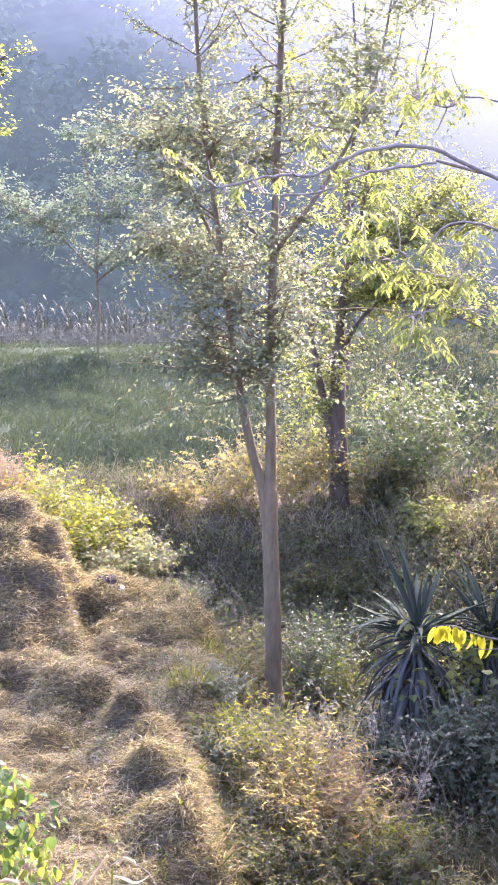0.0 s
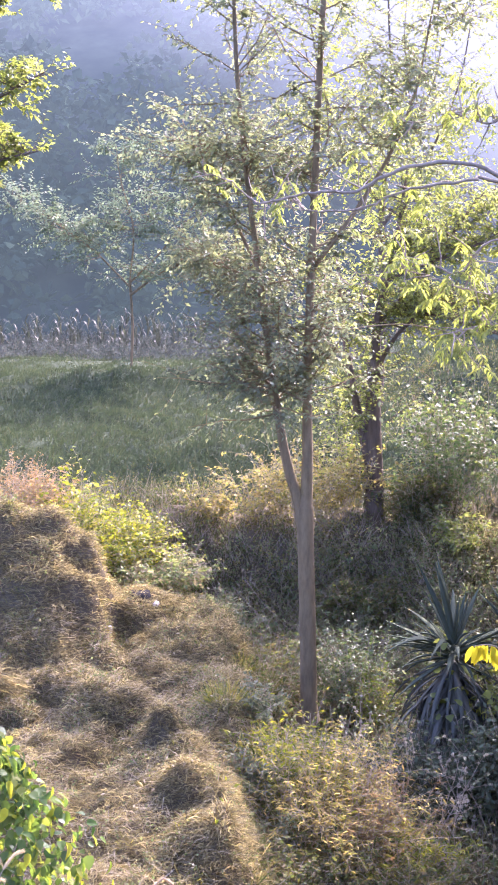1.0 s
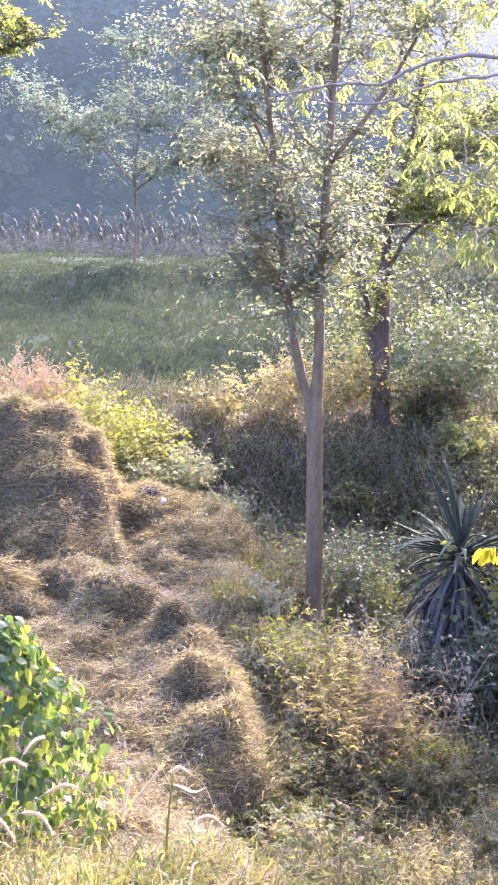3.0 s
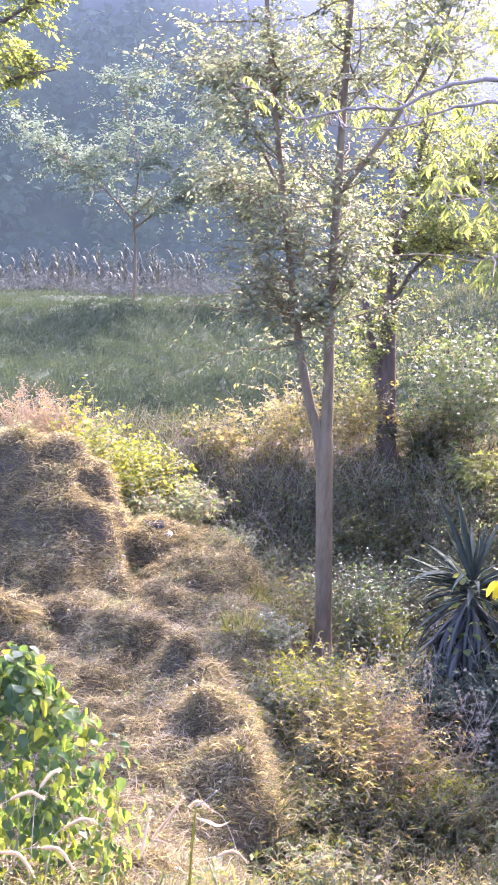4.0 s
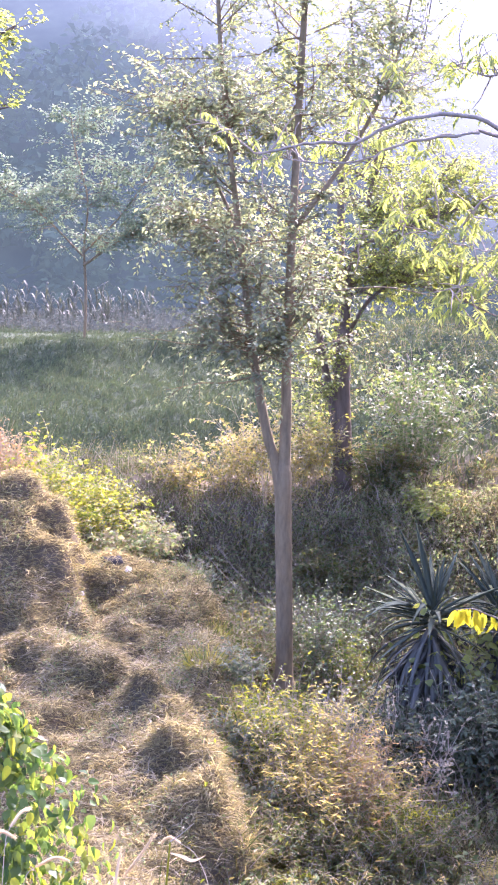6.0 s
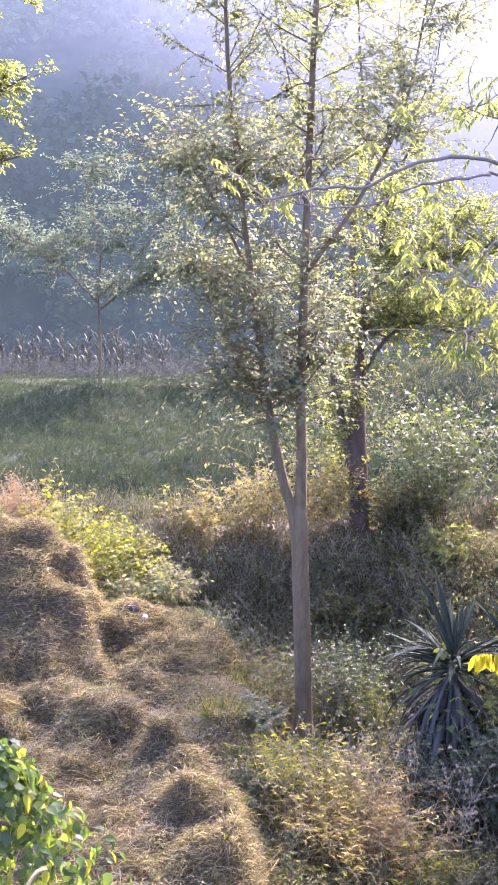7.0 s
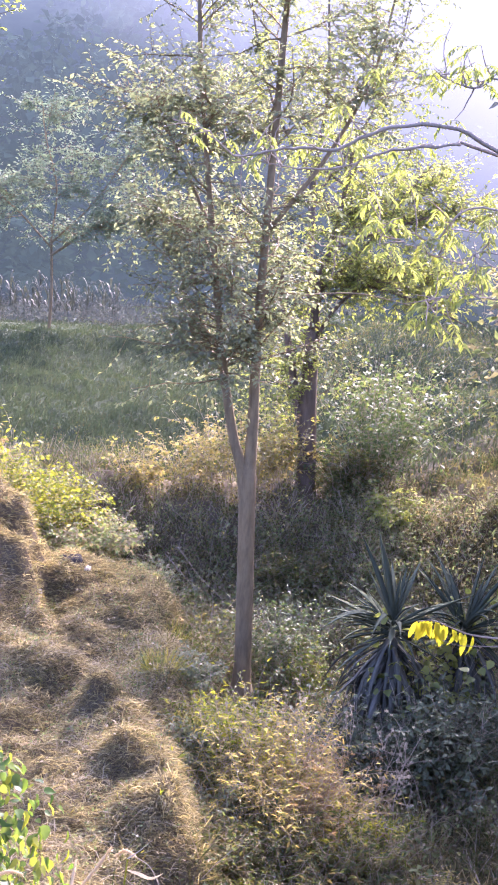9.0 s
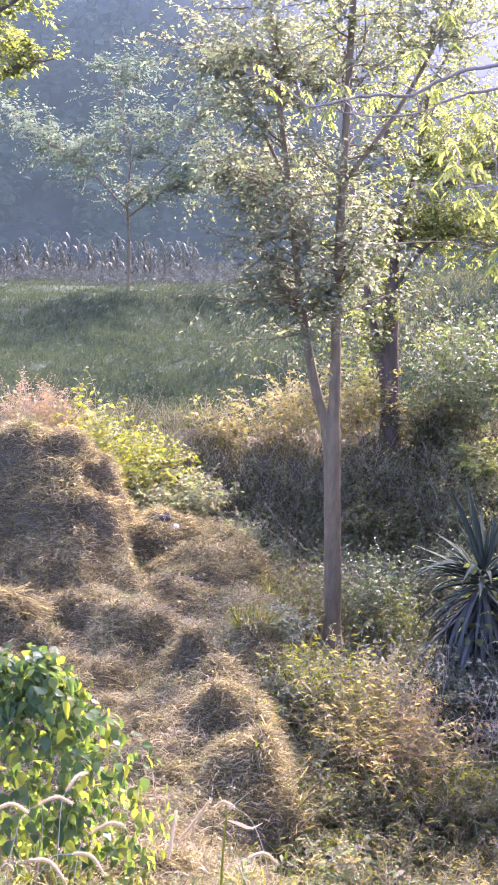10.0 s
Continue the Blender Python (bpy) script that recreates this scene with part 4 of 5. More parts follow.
for x, y, h in ((-0.35, 16.0, 0.95), (0.1, 15.9, 1.2), (-0.95, 16.1, 0.6), (0.5, 16.0, 1.15), (0.85, 16.1, 0.9)):
    tagged(shrub("golden_shrub", foot(x, y), "sunlit golden-leaved shrub on the terrace lip", 0.3, h, M_WEED, 28, 7, (0.035, 0.075)), group="golden shrubs on the terrace lip")

for x, y in ((-0.52, 10.7), (-0.35, 10.25), (-0.15, 11.5), (-0.45, 12.2), (-0.2, 7.3), (0.1, 6.6)):
    g = thing("grass_tuft", foot(x, y, 0.02), "arching tuft of long green and straw grass on the bank edge", "grass tuft", "grass tufts on the bank")
    tagged(part("blade_tuft", tuft(160, 0.12, 0.5, 0.008, 0.5, 1.1), M_BANK_GRASS, g, smooth=False), kind="stuff")

# ---- vine-covered shrub on the near lip ----


def vine_shrub():
    x, y = -1.66, 6.4
    ob = thing("vine_shrub", foot(x, y), "shrub smothered in green heart-shaped vine leaves, some yellow", "vine")
    stems = []
    for k in range(16):
        a = RNG.uniform(0, 6.28)
        stems.append((shoot((np.cos(a) * 0.15, np.sin(a) * 0.15, 0), (np.cos(a) * 0.35, np.sin(a) * 0.35, 1), 0.8, 7, 0.12, -0.05), np.linspace(0.005, 0.002, 8)))
    tagged(part("stalk_tangle", tubes("vine_stems", stems, 5), M_STEM, ob), kind="stuff")
    shapes = [mesh_from("vine_leaf", ROUND * (w * 0.85, 1.1, z * 1.5), [ROUND_F]) for w, z in ((0.8, 1.5), (0.65, 2.4), (0.95, 0.9), (0.45, 1.4))]
    rest = []
    for k in range(2700):
        # hanging curtain over a dome; the camera's side bears the single leaves
        single = k < 300
        a, e = (RNG.uniform(-2.6, 0.4) if single else RNG.uniform(0, 6.28)), RNG.uniform(0.0, 1.0) ** 1.25
        q = np.cos(e * 1.35)
        d = np.array([np.cos(a) * q, np.sin(a) * q, 0])
        bulge = 1 + 0.2 * np.sin(3 * a + 4 * e) + 0.12 * np.sin(7 * a + 2)
        c = d * np.array([0.56, 0.46, 0]) * bulge * (RNG.uniform(0.88, 1.16) if single else RNG.uniform(0.7, 1.0)) + np.array([0, 0, 0.12 + 1.28 * np.sin(e * 1.45) * RNG.uniform(0.88, 1.02)])
        nor = unit(d * 1.0 + np.array([0, 0, 0.15 + e * 0.7]) + RNG.normal(0, 0.6, 3))
        down = unit(np.cross(np.cross(nor, (RNG.normal(0, 0.35), RNG.normal(0, 0.35), -1.0)), nor))
        s = RNG.uniform(0.034, 0.078)
        if single:
            leaf = part("leaf", shapes[k % 4], M_YELLOW if d[0] > RNG.uniform(0.1, 2.2) else M_VINE, ob)
            leaf.matrix_basis = Matrix.Translation(c) @ Matrix(np.stack([np.cross(down, nor), down, nor], 1).tolist()).to_4x4() @ Matrix.Diagonal((s, s, s, 1))
        else:
            rest.append((c, down, nor, s))
    inner = scattered("inner", ROUND, ROUND_F, np.array([r[0] for r in rest]), np.array([r[1] for r in rest]), np.array([r[3] for r in rest]), np.array([r[2] for r in rest]), 0.1)
    tagged(part("foliage", inner, M_VINE_INNER, ob), kind="stuff")


vine_shrub()

# ---- foxtail grass ----


def foxtail(at, turn, tall, bend, head):
    ob = thing("foxtail_grass", at, "foxtail grass with a pale bristly seed head", "grass", "foxtails on the near lip")
    ob.rotation_euler.z = turn
    stalk = smooth_path([(0, 0, 0), (0.03, 0, tall * 0.5), (0.1 * bend + 0.04, 0, tall * 0.9), (0.22 * bend + 0.05, 0, tall)], 12)
    part("stalk", tubes("stalk", [(stalk, np.linspace(0.0025, 0.0016, 12))], 5), M_STEM, ob)
    e = stalk[-1]
    spine = smooth_path([e, e + (head * 0.5, 0, head * (0.35 - 0.35 * bend)), e + (head * 0.9, 0, head * (0.45 - 1.0 * bend))], 10)
    core = tubes("core", [(spine, np.interp(np.linspace(0, 1, 10), [0, 0.15, 0.7, 1], [0.004, 0.0075, 0.007, 0.003]))], 7)
    seed = part("seed_head", core, M_SEED, ob, "pale bristly seed head")
    n = 420
    s = RNG.uniform(0, 8.99, n)
    i = s.astype(int)
    pos = spine[i] + (spine[i + 1] - spine[i]) * (s - i)[:, None]
    tan = unit(spine[i + 1] - spine[i])
    out = unit(np.cross(tan, RNG.normal(0, 1, (n, 3))))
    tagged(part("bristle_fringe", blades("bristles", pos, out + tan * 0.7, RNG.uniform(0.011, 0.021, n), 0.0014, 0.0), M_SEED, seed, smooth=False), kind="stuff")
    lf = smooth_path([(0, 0, tall * 0.2), (-0.06, 0.03, tall * 0.45), (-0.2, 0.06, tall * 0.5)], 6)
    w = np.interp(np.linspace(0, 1, 6), [0, 0.4, 1], [0.003, 0.005, 0.0006])
    v = np.concatenate([lf + w[:, None] * (0, 1, 0.3), lf - w[:, None] * (0, 1, 0.3)])
    k = np.arange(5)
    part("blade", mesh_from("blade", v, [np.stack([k, k + 1, k + 7, k + 6], 1)]), M_BANK_GRASS, ob)


for x, y, turn, tall, bend, head in ((-1.55, 5.3, 0.2, 0.55, 0.5, 0.16), (-1.42, 5.15, -0.4, 0.45, 0.8, 0.17), (-1.3, 5.45, 0.1, 0.5, 0.3, 0.16), 
                                     (-0.86, 5.8, 1.4, 0.36, -0.5, 0.17), (-0.73, 5.85, 0.3, 0.34, -0.7, 0.17), (-0.4, 6.05, 2.6, 0.4, 0.7, 0.13), (-0.72, 5.4, 0.3, 0.3, 0.8, 0.15),
                                     (-1.75, 5.2, 0.3, 0.5, 0.6, 0.17), (-1.6, 4.95, -0.2, 0.45, 0.9, 0.17), (-1.38, 5.6, 1.0, 0.6, 0.2, 0.15)):
    foxtail(foot(x, y, 0.01), turn, tall, bend, head)

# ---- agave ----


def sword(length, width, bend, n=9):
    """A thick sword leaf along +x that droops at its tip; channelled, with a keel below."""
    s = np.linspace(0, 1, n)
    x, z = s * length * (1 - 0.25 * bend * s), length * (0.04 * s - bend * 0.55 * s ** 2.6)
    w = width * np.interp(s, [0, 0.15, 0.55, 1], [0.75, 0.8, 1, 0.02]) / 2
    rows = [np.stack([x, w, z + w * 0.45], 1), np.stack([x, 0 * w, z], 1), np.stack([x, -w, z + w * 0.45], 1), np.stack([x, 0 * w, z - w * 0.35 - 0.002], 1)]
    v = np.concatenate(rows)
    q = []
    for a, b in ((0, 1), (1, 2), (2, 3), (3, 0)):
        k = np.arange(n - 1)
        q.append(np.stack([a * n + k, a * n + k + 1, b * n + k + 1, b * n + k], 1))
    return mesh_from("agave_leaf", v, [np.concatenate(q)])


def agave(at, crown, leaves, skirt, reach, label):
    ob = thing("agave", at, label, "agave")
    stem = part("stem", tubes("agave_stem", [(smooth_path([(0, 0, 0), (0.02, 0, crown * 0.5), (0, 0, crown - 0.04)], 6), np.full(6, 0.05))], 10), M_AGAVE_DEAD, ob)
    green = [sword(l, w, b) for l, w, b in ((1.0, 0.07, 0.2), (0.92, 0.065, 0.5), (0.95, 0.065, 0.9), (0.86, 0.075, 0.05))]
    dead = [sword(l, w, b) for l, w, b in ((1.05, 0.055, 0.6), (0.9, 0.06, 1.1))]
    for k in range(leaves):
        e = radians(np.interp(k / leaves, [0, 0.85, 1], [-16, 46, 66]) + RNG.normal(0, 12))
        m = Matrix.Translation((0, 0, crown + 0.12 * k / leaves)) @ Matrix.Rotation(k * 2.39996 + RNG.normal(0, 0.3), 4, "Z") @ Matrix.Rotation(-e, 4, "Y") @ Matrix.Translation((0.05, 0, 0)) @ Matrix.Rotation(RNG.normal(0, 0.12), 4, "Z") @ Matrix.Scale(reach * RNG.uniform(0.5, 1.2) * (0.68 + 0.32 * max(0.0, math.sin(e))), 4)
        part("leaf", green[k % 4 if e < 0.8 else 3], M_AGAVE, ob).matrix_basis = m
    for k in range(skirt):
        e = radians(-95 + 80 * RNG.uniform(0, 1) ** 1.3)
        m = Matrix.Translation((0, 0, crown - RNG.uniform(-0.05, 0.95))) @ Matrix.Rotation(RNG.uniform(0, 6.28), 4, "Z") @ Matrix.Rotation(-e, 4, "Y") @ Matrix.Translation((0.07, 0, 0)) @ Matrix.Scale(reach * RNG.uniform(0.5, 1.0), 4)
        part("dead_leaf", dead[k % 2], M_AGAVE_DEAD, stem, "dead hanging leaf, near-black with painted shade").matrix_basis = m


agave(foot(1.53, 11.35), 1.3, 66, 300, 0.94, "dark green agave with stiff sword leaves over dead ones")
agave(foot(2.26, 11.7), 1.2, 66, 280, 0.94, "second dark agave growing beside the first")

# ---- near tree whose boughs hang into view ----


def long_leaf(width, curl, n=7):
    """A lance-shaped leaf along +y, folded on its midrib and curling down to its tip."""
    s = np.linspace(0, 1, n)
    w = width / 2 * np.sin(np.pi * s ** 0.8) ** 0.8 + 0.004
    y, z = s * (1 - 0.2 * curl * s), -curl * s ** 2
    v = np.concatenate([np.stack([-w, y, z + w * 0.3], 1), np.stack([0 * s, y, z], 1), np.stack([w, y, z + w * 0.3], 1)])
    k = np.arange(n - 1)
    return mesh_from("long_leaf", v, [np.concatenate([np.stack([k + n, k, k + 1, k + n + 1], 1), np.stack([k + 2 * n, k + n, k + n + 1, k + 2 * n + 1], 1)])])


def bough_tree():
    base = foot(3.5, 8.9)
    bx, by, bz = base
    ob = thing("overhanging_tree", base, "tree with long bare curving boughs and yellow-green compound leaves", "tree")

    def here(points):
        return [(x - bx, y - by, z - bz) for x, y, z in points]

    part("trunk", tubes("trunk", [limb([(0, 0, 0), (0.05, 0, 2), (-0.05, 0, 4.2), (0.1, 0.1, 6.5)], 0.16, 0.08)], 10), M_BARK_PALE, ob)
    tips = []

    def grow(pts, r0, r1):
        path = smooth_path(here(pts), 40)
        path += RNG.normal(0, 0.004, path.shape)
        bough = part("bough", tubes("bough", [(path, np.linspace(r0 * 0.5, r1 * 0.7, 40) * (1 + 0.08 * RNG.normal(0, 1, 40)))], 7), M_BARK_PALE, ob)
        twigs = []
        for k in range(16):
            i = RNG.integers(12, 39)
            tw = shoot(path[i], unit(path[i] - path[i - 1]) * 0.6 + RNG.normal(0, 0.7, 3) + (0, 0, 0.25), RNG.uniform(0.12, 0.4), 5, 0.2, 0.1)
            twigs.append((tw, np.linspace(0.006, 0.002, 6)))
            tips.append(tw)
        tagged(part("twig_tangle", tubes("twigs", twigs, 4), M_BARK_PALE, bough), kind="stuff")

    grow([(3.45, 8.9, -0.4), (1.62, 8.60, 0.38), (1.17, 8.50, 0.57), (0.78, 8.50, 0.56), (0.60, 8.50, 0.49), (0.43, 8.50, 0.40), (0.20, 8.50, 0.40), (-0.00, 8.50, 0.36), (-0.17, 8.50, 0.32), (-0.27, 8.50, 0.37), (-0.39, 8.50, 0.47), (-0.60, 8.50, 0.52)], 0.034, 0.005)
    grow([(3.45, 8.9, -0.1), (1.45, 8.70, 0.45), (1.19, 8.60, 0.48), (0.92, 8.60, 0.44), (0.68, 8.60, 0.39), (0.51, 8.60, 0.31), (0.24, 8.60, 0.27), (0.00, 8.60, 0.30), (-0.22, 8.60, 0.29)], 0.026, 0.005)
    grow([(3.45, 8.9, -0.7), (1.59, 8.80, 0.08), (1.14, 8.80, -0.12), (0.95, 8.80, -0.07), (0.65, 8.80, -0.12), (0.45, 8.80, -0.26)], 0.018, 0.004)
    grow([(3.45, 8.9, -0.9), (1.70, 8.90, -0.22), (1.35, 8.90, -0.26), (1.07, 8.90, -0.19), (0.76, 8.90, -0.07)], 0.014, 0.004)
    grow([(3.45, 8.9, 0.3), (1.63, 8.70, 0.88), (1.29, 8.70, 0.84), (1.03, 8.70, 0.91), (0.77, 8.70, 0.84)], 0.018, 0.004)
    grow([(3.45, 8.9, -1.0), (1.70, 8.70, -0.52), (1.36, 8.70, -0.46), (1.06, 8.70, -0.52)], 0.014, 0.004)
    # compound leaves: leaflets hang in pairs from drooping stalks
    pos, along, stalks = [], [], []
    for tw in tips:
        for q in range(3):
            if RNG.uniform() < (0.35 if tw[0][0] + bx > 0.6 else 0.9):
                continue
            a = RNG.uniform(0, 6.28)
            st = shoot(tw[RNG.integers(2, 6)], (np.cos(a), np.sin(a), 0.2), RNG.uniform(0.1, 0.18), 5, 0.1, -0.25)
            stalks.append((st, np.linspace(0.002, 0.001, 6)))
            tan = unit(np.gradient(st, axis=0))
            side = unit(np.cross(tan, (0, 0, 1.0)))
            for j in range(1, 6):
                for sg in (-1, 1):
                    pos.append(st[j])
                    along.append(side[j] * sg * 0.8 + tan[j] * 0.5 + (0, 0, -0.55) + RNG.normal(0, 0.12, 3))
    pos, along = np.array(pos), np.array(along)
    tagged(part("leaf_stalk_tangle", tubes("leaf_stalks", stalks, 4), M_TREE_YELLOW, ob), kind="stuff")
    tagged(part("foliage", scattered("foliage", NARROW, LEAF_F, pos, along, RNG.uniform(0.05, 0.085, len(pos)), wild=0.3), M_TREE_YELLOW, ob, smooth=False), kind="stuff")
    # low twig with yellow hanging leaves
    low = smooth_path(here([(3.45, 8.9, -3.3), (2.6, 10.0, -3.25), (2.08, 10.40, -3.31), (1.85, 10.40, -3.25), (1.69, 10.40, -3.19), (1.55, 10.40, -3.20)]), 24)
    twig = part("low_twig", tubes("low_twig", [(low, np.linspace(0.012, 0.003, 24))], 6), M_BARK_PALE, ob)
    low2 = smooth_path(here([(2.6, 10.0, -3.25), (2.06, 10.30, -3.36), (1.89, 10.30, -3.36), (1.75, 10.30, -3.32)]), 10)
    part("low_twig", tubes("low_twig", [(low2, np.linspace(0.006, 0.002, 10))], 6), M_BARK_PALE, ob)
    shapes = [long_leaf(w, z) for w, z in ((0.26, 0.25), (0.2, 0.5), (0.3, 0.1))]
    for k in range(20):
        # a close bunch at the tip, then single leaves along the twig
        i = 23 - (k % 7 if k < 11 else 5 + (k - 11) % 9)
        a = RNG.uniform(-0.6, 0.6) + (0 if k % 2 else math.pi)
        d = Vector((math.cos(a) * 0.32 + RNG.normal(0, 0.12), math.sin(a) * 0.3, -0.95)).normalized()
        s = Vector((d.z, 0.35 * RNG.normal(), -d.x)).normalized()
        s = (s - d * s.dot(d)).normalized()
        size = RNG.uniform(0.13, 0.21)
        m = Matrix((s, d, s.cross(d))).transposed().to_4x4()
        part("leaf", shapes[k % 3], M_YELLOW, twig, "bright yellow hanging leaf").matrix_basis = Matrix.Translation(low[i].tolist()) @ m @ Matrix.Diagonal((size, size, size, 1))


bough_tree()

# ---- tree at the side whose sunlit sprays reach into view ----
lt = tree("sunlit_tree", foot(-5.65, 14.1), "tree with sunlit yellow-green sprays of leaves", limb([(0, 0, 0), (0.1, 0, 1.8), (0.2, 0, 3.2)], 0.16, 0.1),
          [limb([(0.2, 0, 3.0), (1.4, -0.1, 4.3), (2.4, -0.1, 5.2), (3.1, -0.1, 5.6)], 0.05, 0.012), limb([(0.2, 0, 3.2), (1.2, 0.1, 5.2), (2.3, 0, 6.2), (3.4, 0, 6.6)], 0.05, 0.012),
           limb([(0.2, 0, 3.1), (1.3, 0, 4.0), (2.3, 0, 4.6), (3.0, 0, 4.8)], 0.04, 0.01), limb([(0.2, 0, 3.2), (-0.6, 0, 4.6), (-1.2, 0, 6.0)], 0.05, 0.02)],
          M_BARK_DARK, M_TREE_YELLOW, (0.35, 0.75), 30, 5, 10, (0.05, 0.09), lower=0.5)

# ---- stones ----


def stone(at, size, material, label, seed):
    bm = bmesh.new()
    bmesh.ops.create_icosphere(bm, subdivisions=3, radius=0.5)
    for v in bm.verts:
        n = noise.noise(v.co * 2.1 + Vector((seed, 0, 0))) * 0.34 + noise.noise(v.co * 5 + Vector((0, seed, 0))) * 0.14
        v.co = Vector([math.copysign(abs(c * 2) ** 0.65 / 2, c) for c in v.co]) * (1 + n)
    me = bpy.data.meshes.new("stone")
    bm.to_mesh(me)
    bm.free()
    ob = tagged(part("stone", me, material), label, "stone")
    ob.location, ob.scale, ob.rotation_euler = at, size, (0.2, -0.15, seed)


stone((-1.46, 13.0, float(height(-1.46, 13.0)) - 0.02), (0.26, 0.22, 0.16), M_STONE, "dark weathered stone lying on the bank behind the knoll", 0.4)
stone((-1.3, 12.85, float(height(-1.3, 12.85)) + 0.03), (0.08, 0.06, 0.04), M_PALE_STONE, "small pale stone beside the dark one", 1.3)
stone((-1.75, 12.5, float(height(-1.75, 12.5)) + 0.02), (0.1, 0.08, 0.08), M_PALE_STONE, "small pale stone in the dry grass of the knoll", 2.2)

# ---- dried weeds with fluffy heads ----


def dried_weed(at, tall):
    ob = thing("dried_weed", at, "thin dried weed with small pale fluffy heads", "weed", "dried weeds by the bush")
    main = shoot((0, 0, 0), (RNG.normal(0, 0.2), RNG.normal(0, 0.2), 1), tall, 8, 0.08, 0.02)
    stems, ends = [(main, np.linspace(0.005, 0.002, 9))], [main[-1]]
    for k in range(9):
        j = RNG.integers(3, 9)
        tw = shoot(main[j], RNG.normal(0, 0.6, 3) + (0, 0, 0.8), tall * RNG.uniform(0.12, 0.3), 4, 0.15, 0.02)
        stems.append((tw, np.linspace(0.003, 0.0015, 5)))
        ends += [tw[-1], tw[-2]]
    part("stem", tubes("stem", stems[:1], 5), M_STEM, ob)
    tagged(part("twig_tangle", tubes("twigs", stems[1:], 3), M_STEM, ob), kind="stuff")
    n = 44
    pos = np.repeat(np.array(ends), n, 0)
    way = RNG.normal(0, 1, pos.shape) + (0, 0, 0.3)
    tagged(part("fluff", blades("fluff", pos, way, RNG.uniform(0.01, 0.021, len(pos)), 0.006, 0.1), M_FLUFF, ob, smooth=False), kind="stuff")


for x, y, h in ((0.75, 10.3, 1.05), (0.95, 10.1, 0.95), (1.12, 9.9, 1.0), (1.25, 10.1, 0.95), (1.3, 9.6, 0.7), (0.3, 10.4, 1.2), (1.55, 9.9, 0.8), (1.75, 10.2, 0.8)):
    dried_weed(foot(x, y, 0.02), h)

# ---- broad-leaved plants, twigs, fallen leaves ----
for x, y, h in ((-0.22, 10.75, 0.35), (-0.05, 11.2, 0.4), (1.25, 9.0, 0.4), (0.15, 8.2, 0.35), (0.55, 7.6, 0.3)):
    tagged(shrub("broad_leaved_plant", foot(x, y), "low broad-leaved plant with grey-green leaves", 0.2, h, M_UNDER, 12, 5, (0.05, 0.1), "plant"), group="broad-leaved plants")


def weed_clumps():
    """Single clumps of weeds on the near slope, each of its own kind."""
    kinds = (("green weed clump with narrow leaves among dry stalks", M_NEAR, NARROW, 0.4), ("brown dried weed clump with curled leaves", M_BUSH, NARROW, 0.38), ("grey-green leafy weed clump in the shade", M_UNDER, LEAF, 0.34),
             ("low yellow-green weed clump catching the sun", M_VINE_BANK, NARROW, 0.26))
    for k in range(34):
        x, y = RNG.uniform(-0.15, 1.8), RNG.uniform(5.5, 9.0)
        if x < bank_edge(y) + 0.25:
            continue
        label, mat, shape, tall = kinds[k % 4 if k % 8 != 7 else 0]
        tagged(shrub("weed_clump", foot(x, y, 0.03), label, RNG.uniform(0.16, 0.28), tall * RNG.uniform(0.8, 1.35), mat, 17, 9, (0.025, 0.055), "weeds", shape=shape), group="weed clumps below the bank")


weed_clumps()


def dead_twig(points, r, label):
    p = smooth_path(points, 12)
    ob = tagged(part("dead_twig", tubes("dead_twig", [(p, np.linspace(r, r * 0.4, 12)), (shoot(p[6], p[7] - p[5] + np.array((0.03, 0, 0.02)), 0.15, 4, 0.1, 0), np.linspace(r * 0.6, r * 0.3, 5)), (shoot(p[9], p[10] - p[8] + np.array((-0.02, 0, 0.03)), 0.1, 4, 0.1, 0), np.linspace(r * 0.5, r * 0.3, 5))], 6), M_BARK_PALE), label, "twig")
    return ob


dead_twig([(-0.55, 11.3, -3.9), (-0.42, 11.2, -3.9), (-0.27, 11.1, -3.98)], 0.007, "bleached forked twig lying on the bank edge")
dead_twig([(-0.55, 13.6, -3.55), (-0.3, 13.3, -3.75), (0.0, 13.0, -4.0)], 0.003, "thin pale stick leaning across the hollow")
dead_twig([(-0.42, 13.7, -3.5), (-0.2, 13.4, -3.7), (0.1, 13.2, -3.95)], 0.003, "thin pale stick leaning across the hollow")

dead_twig([(2.47, 12.60, -2.61), (2.36, 12.60, -2.57), (2.24, 12.60, -2.56), (2.16, 12.60, -2.50)], 0.006, "bare bleached twig sticking out over the hollow")

reed = thing("green_reed", foot(-0.625, 5.3, 0.02), "tall green reed with a bent dry tip and pale leaf", "reed")
reed_path = smooth_path([(0, 0, 0), (0.006, 0, 0.18), (0.014, 0, 0.37), (0.03, 0, 0.58)], 14)
part("stalk", tubes("stalk", [(reed_path, np.linspace(0.008, 0.004, 14))], 6), M_VINE_BANK, reed)
part("tip", tubes("tip", [(smooth_path([reed_path[-1], (0.07, 0, 0.61), (0.13, 0, 0.665)], 8), np.linspace(0.0035, 0.001, 8))], 4), M_STEM, reed, "dry bent tip")
pale = smooth_path([(0.03, 0, 0.53), (0.08, -0.01, 0.52), (0.13, -0.01, 0.5), (0.18, 0, 0.52)], 8)
w = np.interp(np.linspace(0, 1, 8), [0, 0.4, 1], [0.002, 0.009, 0.001])[:, None] * np.array([0.0, 0.5, 0.85])
k = np.arange(7)
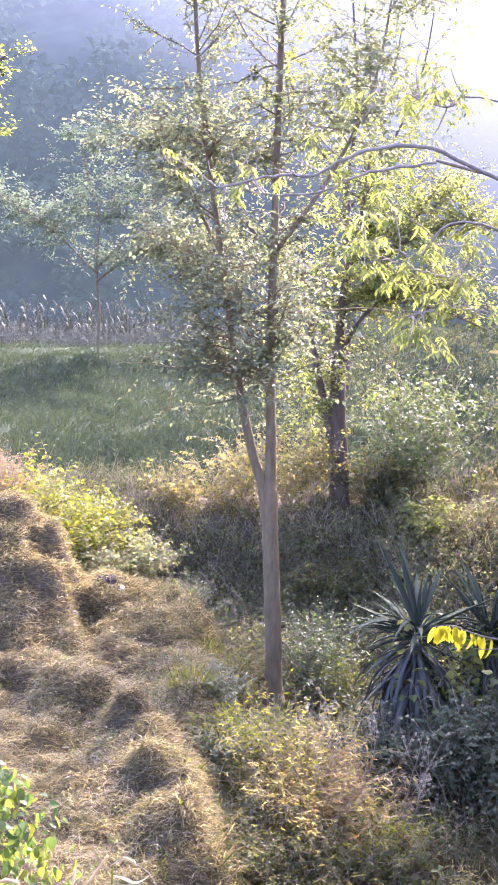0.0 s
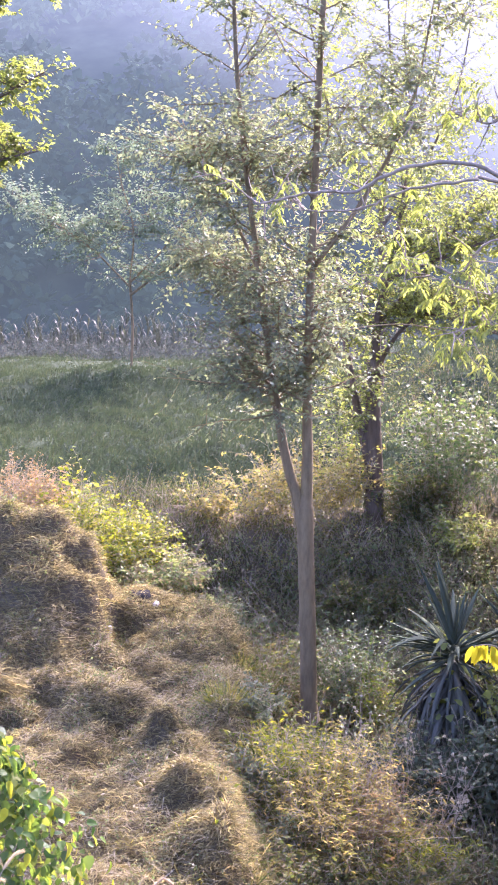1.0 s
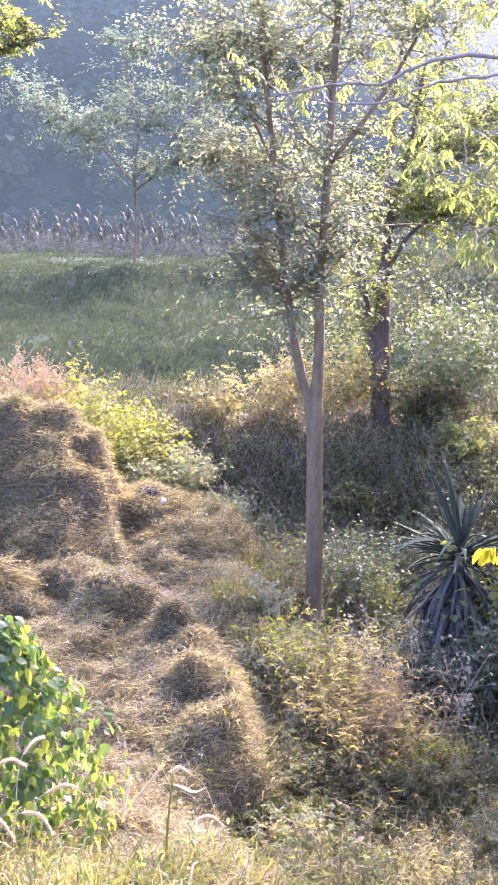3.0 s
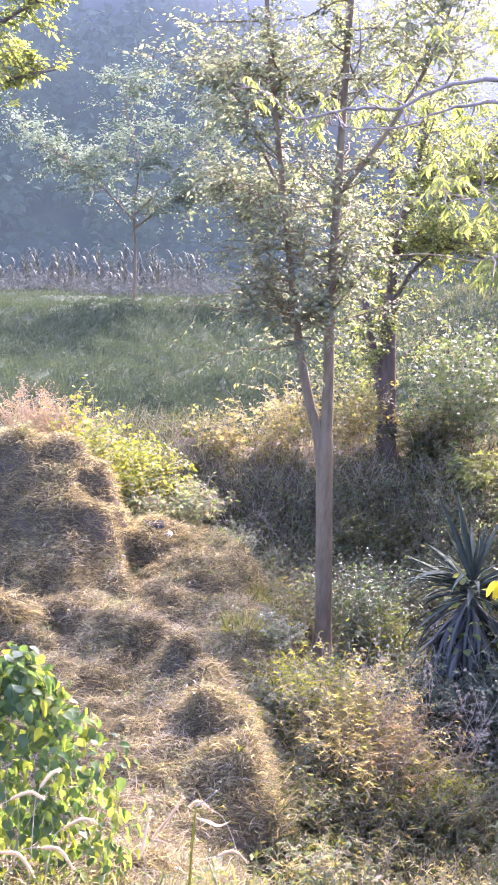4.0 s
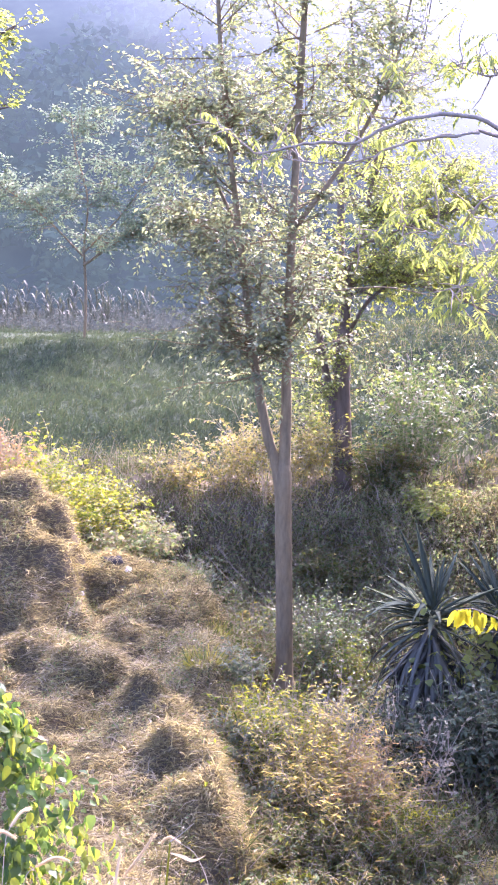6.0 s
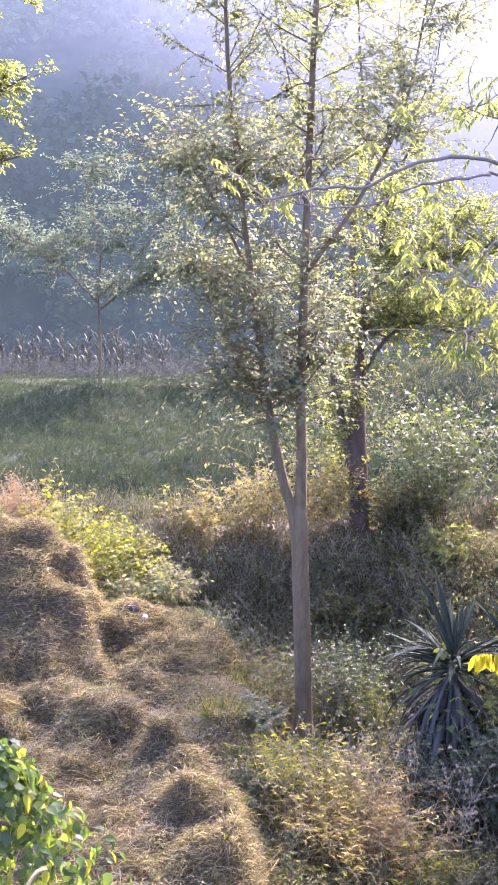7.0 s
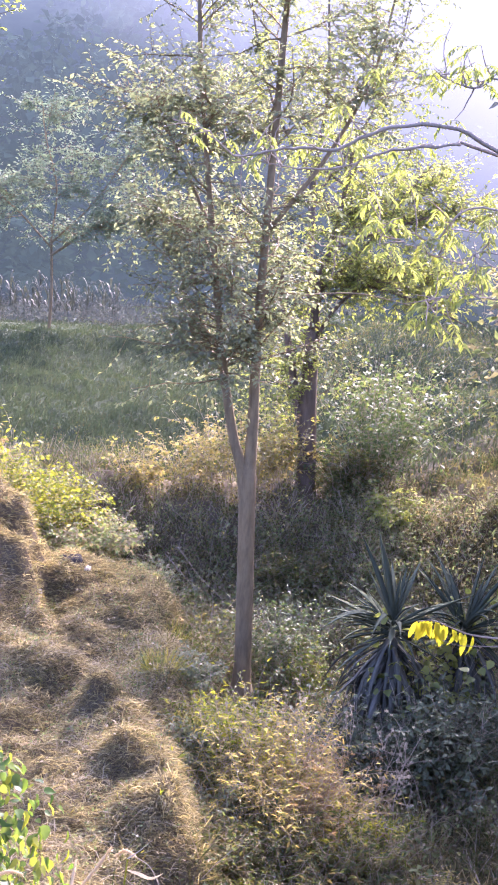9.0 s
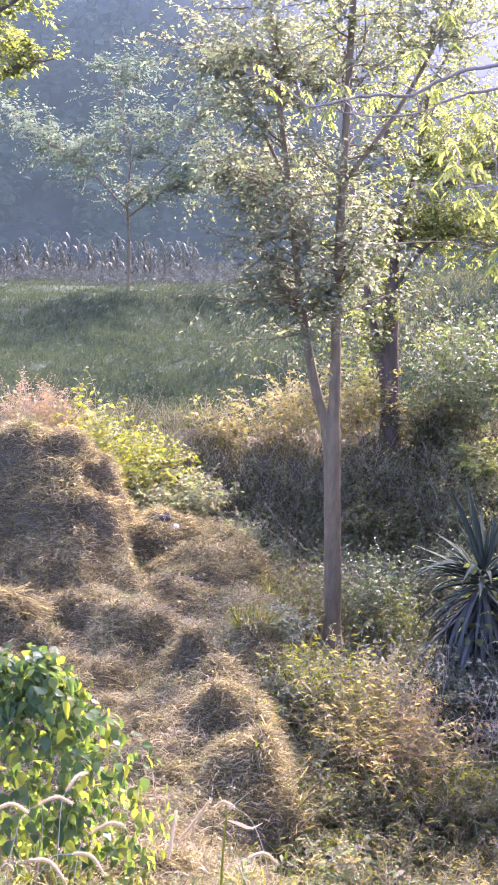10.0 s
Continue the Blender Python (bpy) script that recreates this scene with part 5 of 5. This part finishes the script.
part("leaf", mesh_from("reed_leaf", np.concatenate([pale + w, pale - w]), [np.stack([k, k + 1, k + 9, k + 8], 1)]), M_SEED, reed, "pale dried leaf blade")

p = on_ground(420, -1.8, 1.6, 5.4, 13.5)
p[:, 2] += RNG.uniform(0.03, 0.25, len(p))
stuff("fallen_leaves", scattered("fallen", LEAF, LEAF_F, p, RNG.normal(0, 1, (len(p), 3)) * (1, 1, 0.3), RNG.uniform(0.02, 0.045, len(p)), wild=0.4), M_HAY_PALE, "pale fallen leaves caught in the grass", "leaves")
p = on_ground(700, -0.5, 2.0, 5.2, 9.2, lambda x, y: smoothstep((ripple(x, y, 0.9, 8) - 0.2) / 0.4))
p[:, 2] += RNG.uniform(0.05, 0.3, len(p))
stuff("yellow_weed_leaves", scattered("yellowing", LEAF, LEAF_F, p, RNG.normal(0, 1, (len(p), 3)) + (0, 0, 0.3), RNG.uniform(0.03, 0.06, len(p)), wild=0.5), M_VINE_BANK, "bright yellow-green leaf tips among the near weeds", "weeds")

# ---- maize at the far side of the field ----


def maize():
    ob = thing("maize_plant", foot(-9, 48), "dry pale maize plant in a row beyond the field", "maize", "maize row")
    part("stalk", tubes("stalk", [(smooth_path([(0, 0, 0), (0.02, 0, 0.8), (0, 0, 1.55)], 6), np.linspace(0.016, 0.007, 6))], 5), M_MAIZE, ob)
    for k in range(7):
        z = 0.3 + 0.17 * k
        a = k * 2.6
        d = np.array([np.cos(a), np.sin(a), 0])
        pth = smooth_path([(0, 0, z), d * 0.1 + (0, 0, z + 0.25), d * 0.24 + (0, 0, z + 0.36), d * 0.4 + (0, 0, z + 0.2)], 7)
        w = np.interp(np.linspace(0, 1, 7), [0, 0.3, 1], [0.02, 0.04, 0.003])[:, None] * np.array([-np.sin(a), np.cos(a), 0.15])
        j = np.arange(6)
        part("leaf", mesh_from("maize_leaf", np.concatenate([pth + w, pth - w]), [np.stack([j, j + 1, j + 8, j + 7], 1)]), M_MAIZE, ob)
    return ob


first = maize()
for k in range(96):
    x, y = -13 + (k % 32) * 0.32 + RNG.normal(0, 0.2), 48 + (k // 32) * 0.8 + RNG.normal(0, 0.1)
    copy_thing(first, pose(*foot(x, y), 0, RNG.normal(0, 4), RNG.uniform(0, 360)) @ Matrix.Scale(RNG.uniform(0.6, 1.12), 4))

# ---- thicket added out of view beside the hollow, to shade its floor ----
for x, y, h in ((4.8, 14.0, 4.2), (4.5, 12.7, 5.0), (4.4, 11.2, 5.2), (4.3, 9.8, 5.0), (4.0, 8.6, 4.4), (3.6, 7.5, 3.4), (4.85, 16.2, 3.9), (4.5, 15.2, 3.5)):
    tagged(shrub("added_thicket_shrub", foot(x, y), "tall dense shrub added out of view to shade the hollow", 0.9, h, M_UNDER, 130, 10, (0.1, 0.16), arch=0.0, twig=0.16, reach=1.5), group="thicket beside the hollow")

# ---- tall tree added out of view, only to shade the near slope ----
tree("added_side_tree", foot(7.4, 16.1), "tall leafy tree added out of view to shade the near slope", limb([(0, 0, 0), (0.1, 0, 3.0), (0, 0, 6.0)], 0.2, 0.12),
     [limb([(0, 0, 5.4 + c), (a * 0.7, b * 0.7, 6.6 + c), (a * 1.3, b * 1.3, 7.6 + c)], 0.06, 0.02) for a, b, c in ((-1, 0.2, 0), (-0.4, -0.7, 0.8), (0.3, 0.5, 1.5), (1, -0.3, 0.3), (0.6, 0.8, 0.9), (-0.8, 0.6, 1.2), (0.2, -1, 0.1))],
     M_BARK_DARK, M_TREE, (0.6, 1.2), 20, 5, 9, (0.18, 0.28), lower=0.1)

# ---- weeds at the back of the hollow ----
weeds("hollow_weeds", M_UNDER, "dim grey-green leafy weeds climbing the back of the hollow", "weeds", 1500, -1.2, 2.4, 13.4, 15.7, lambda x, y: smoothstep((x - bank_edge(y) - 0.2) / 0.3) * (0.25 + 0.75 * smoothstep((x - 0.2) / 0.3)), (0.2, 0.55), (0.03, 0.06), 12)
shrub("bright_weed", foot(0.95, 12.6), "small yellow-green weed catching the sun in the hollow", 0.25, 0.75, M_LIP, 40, 7, (0.03, 0.055), "weed")
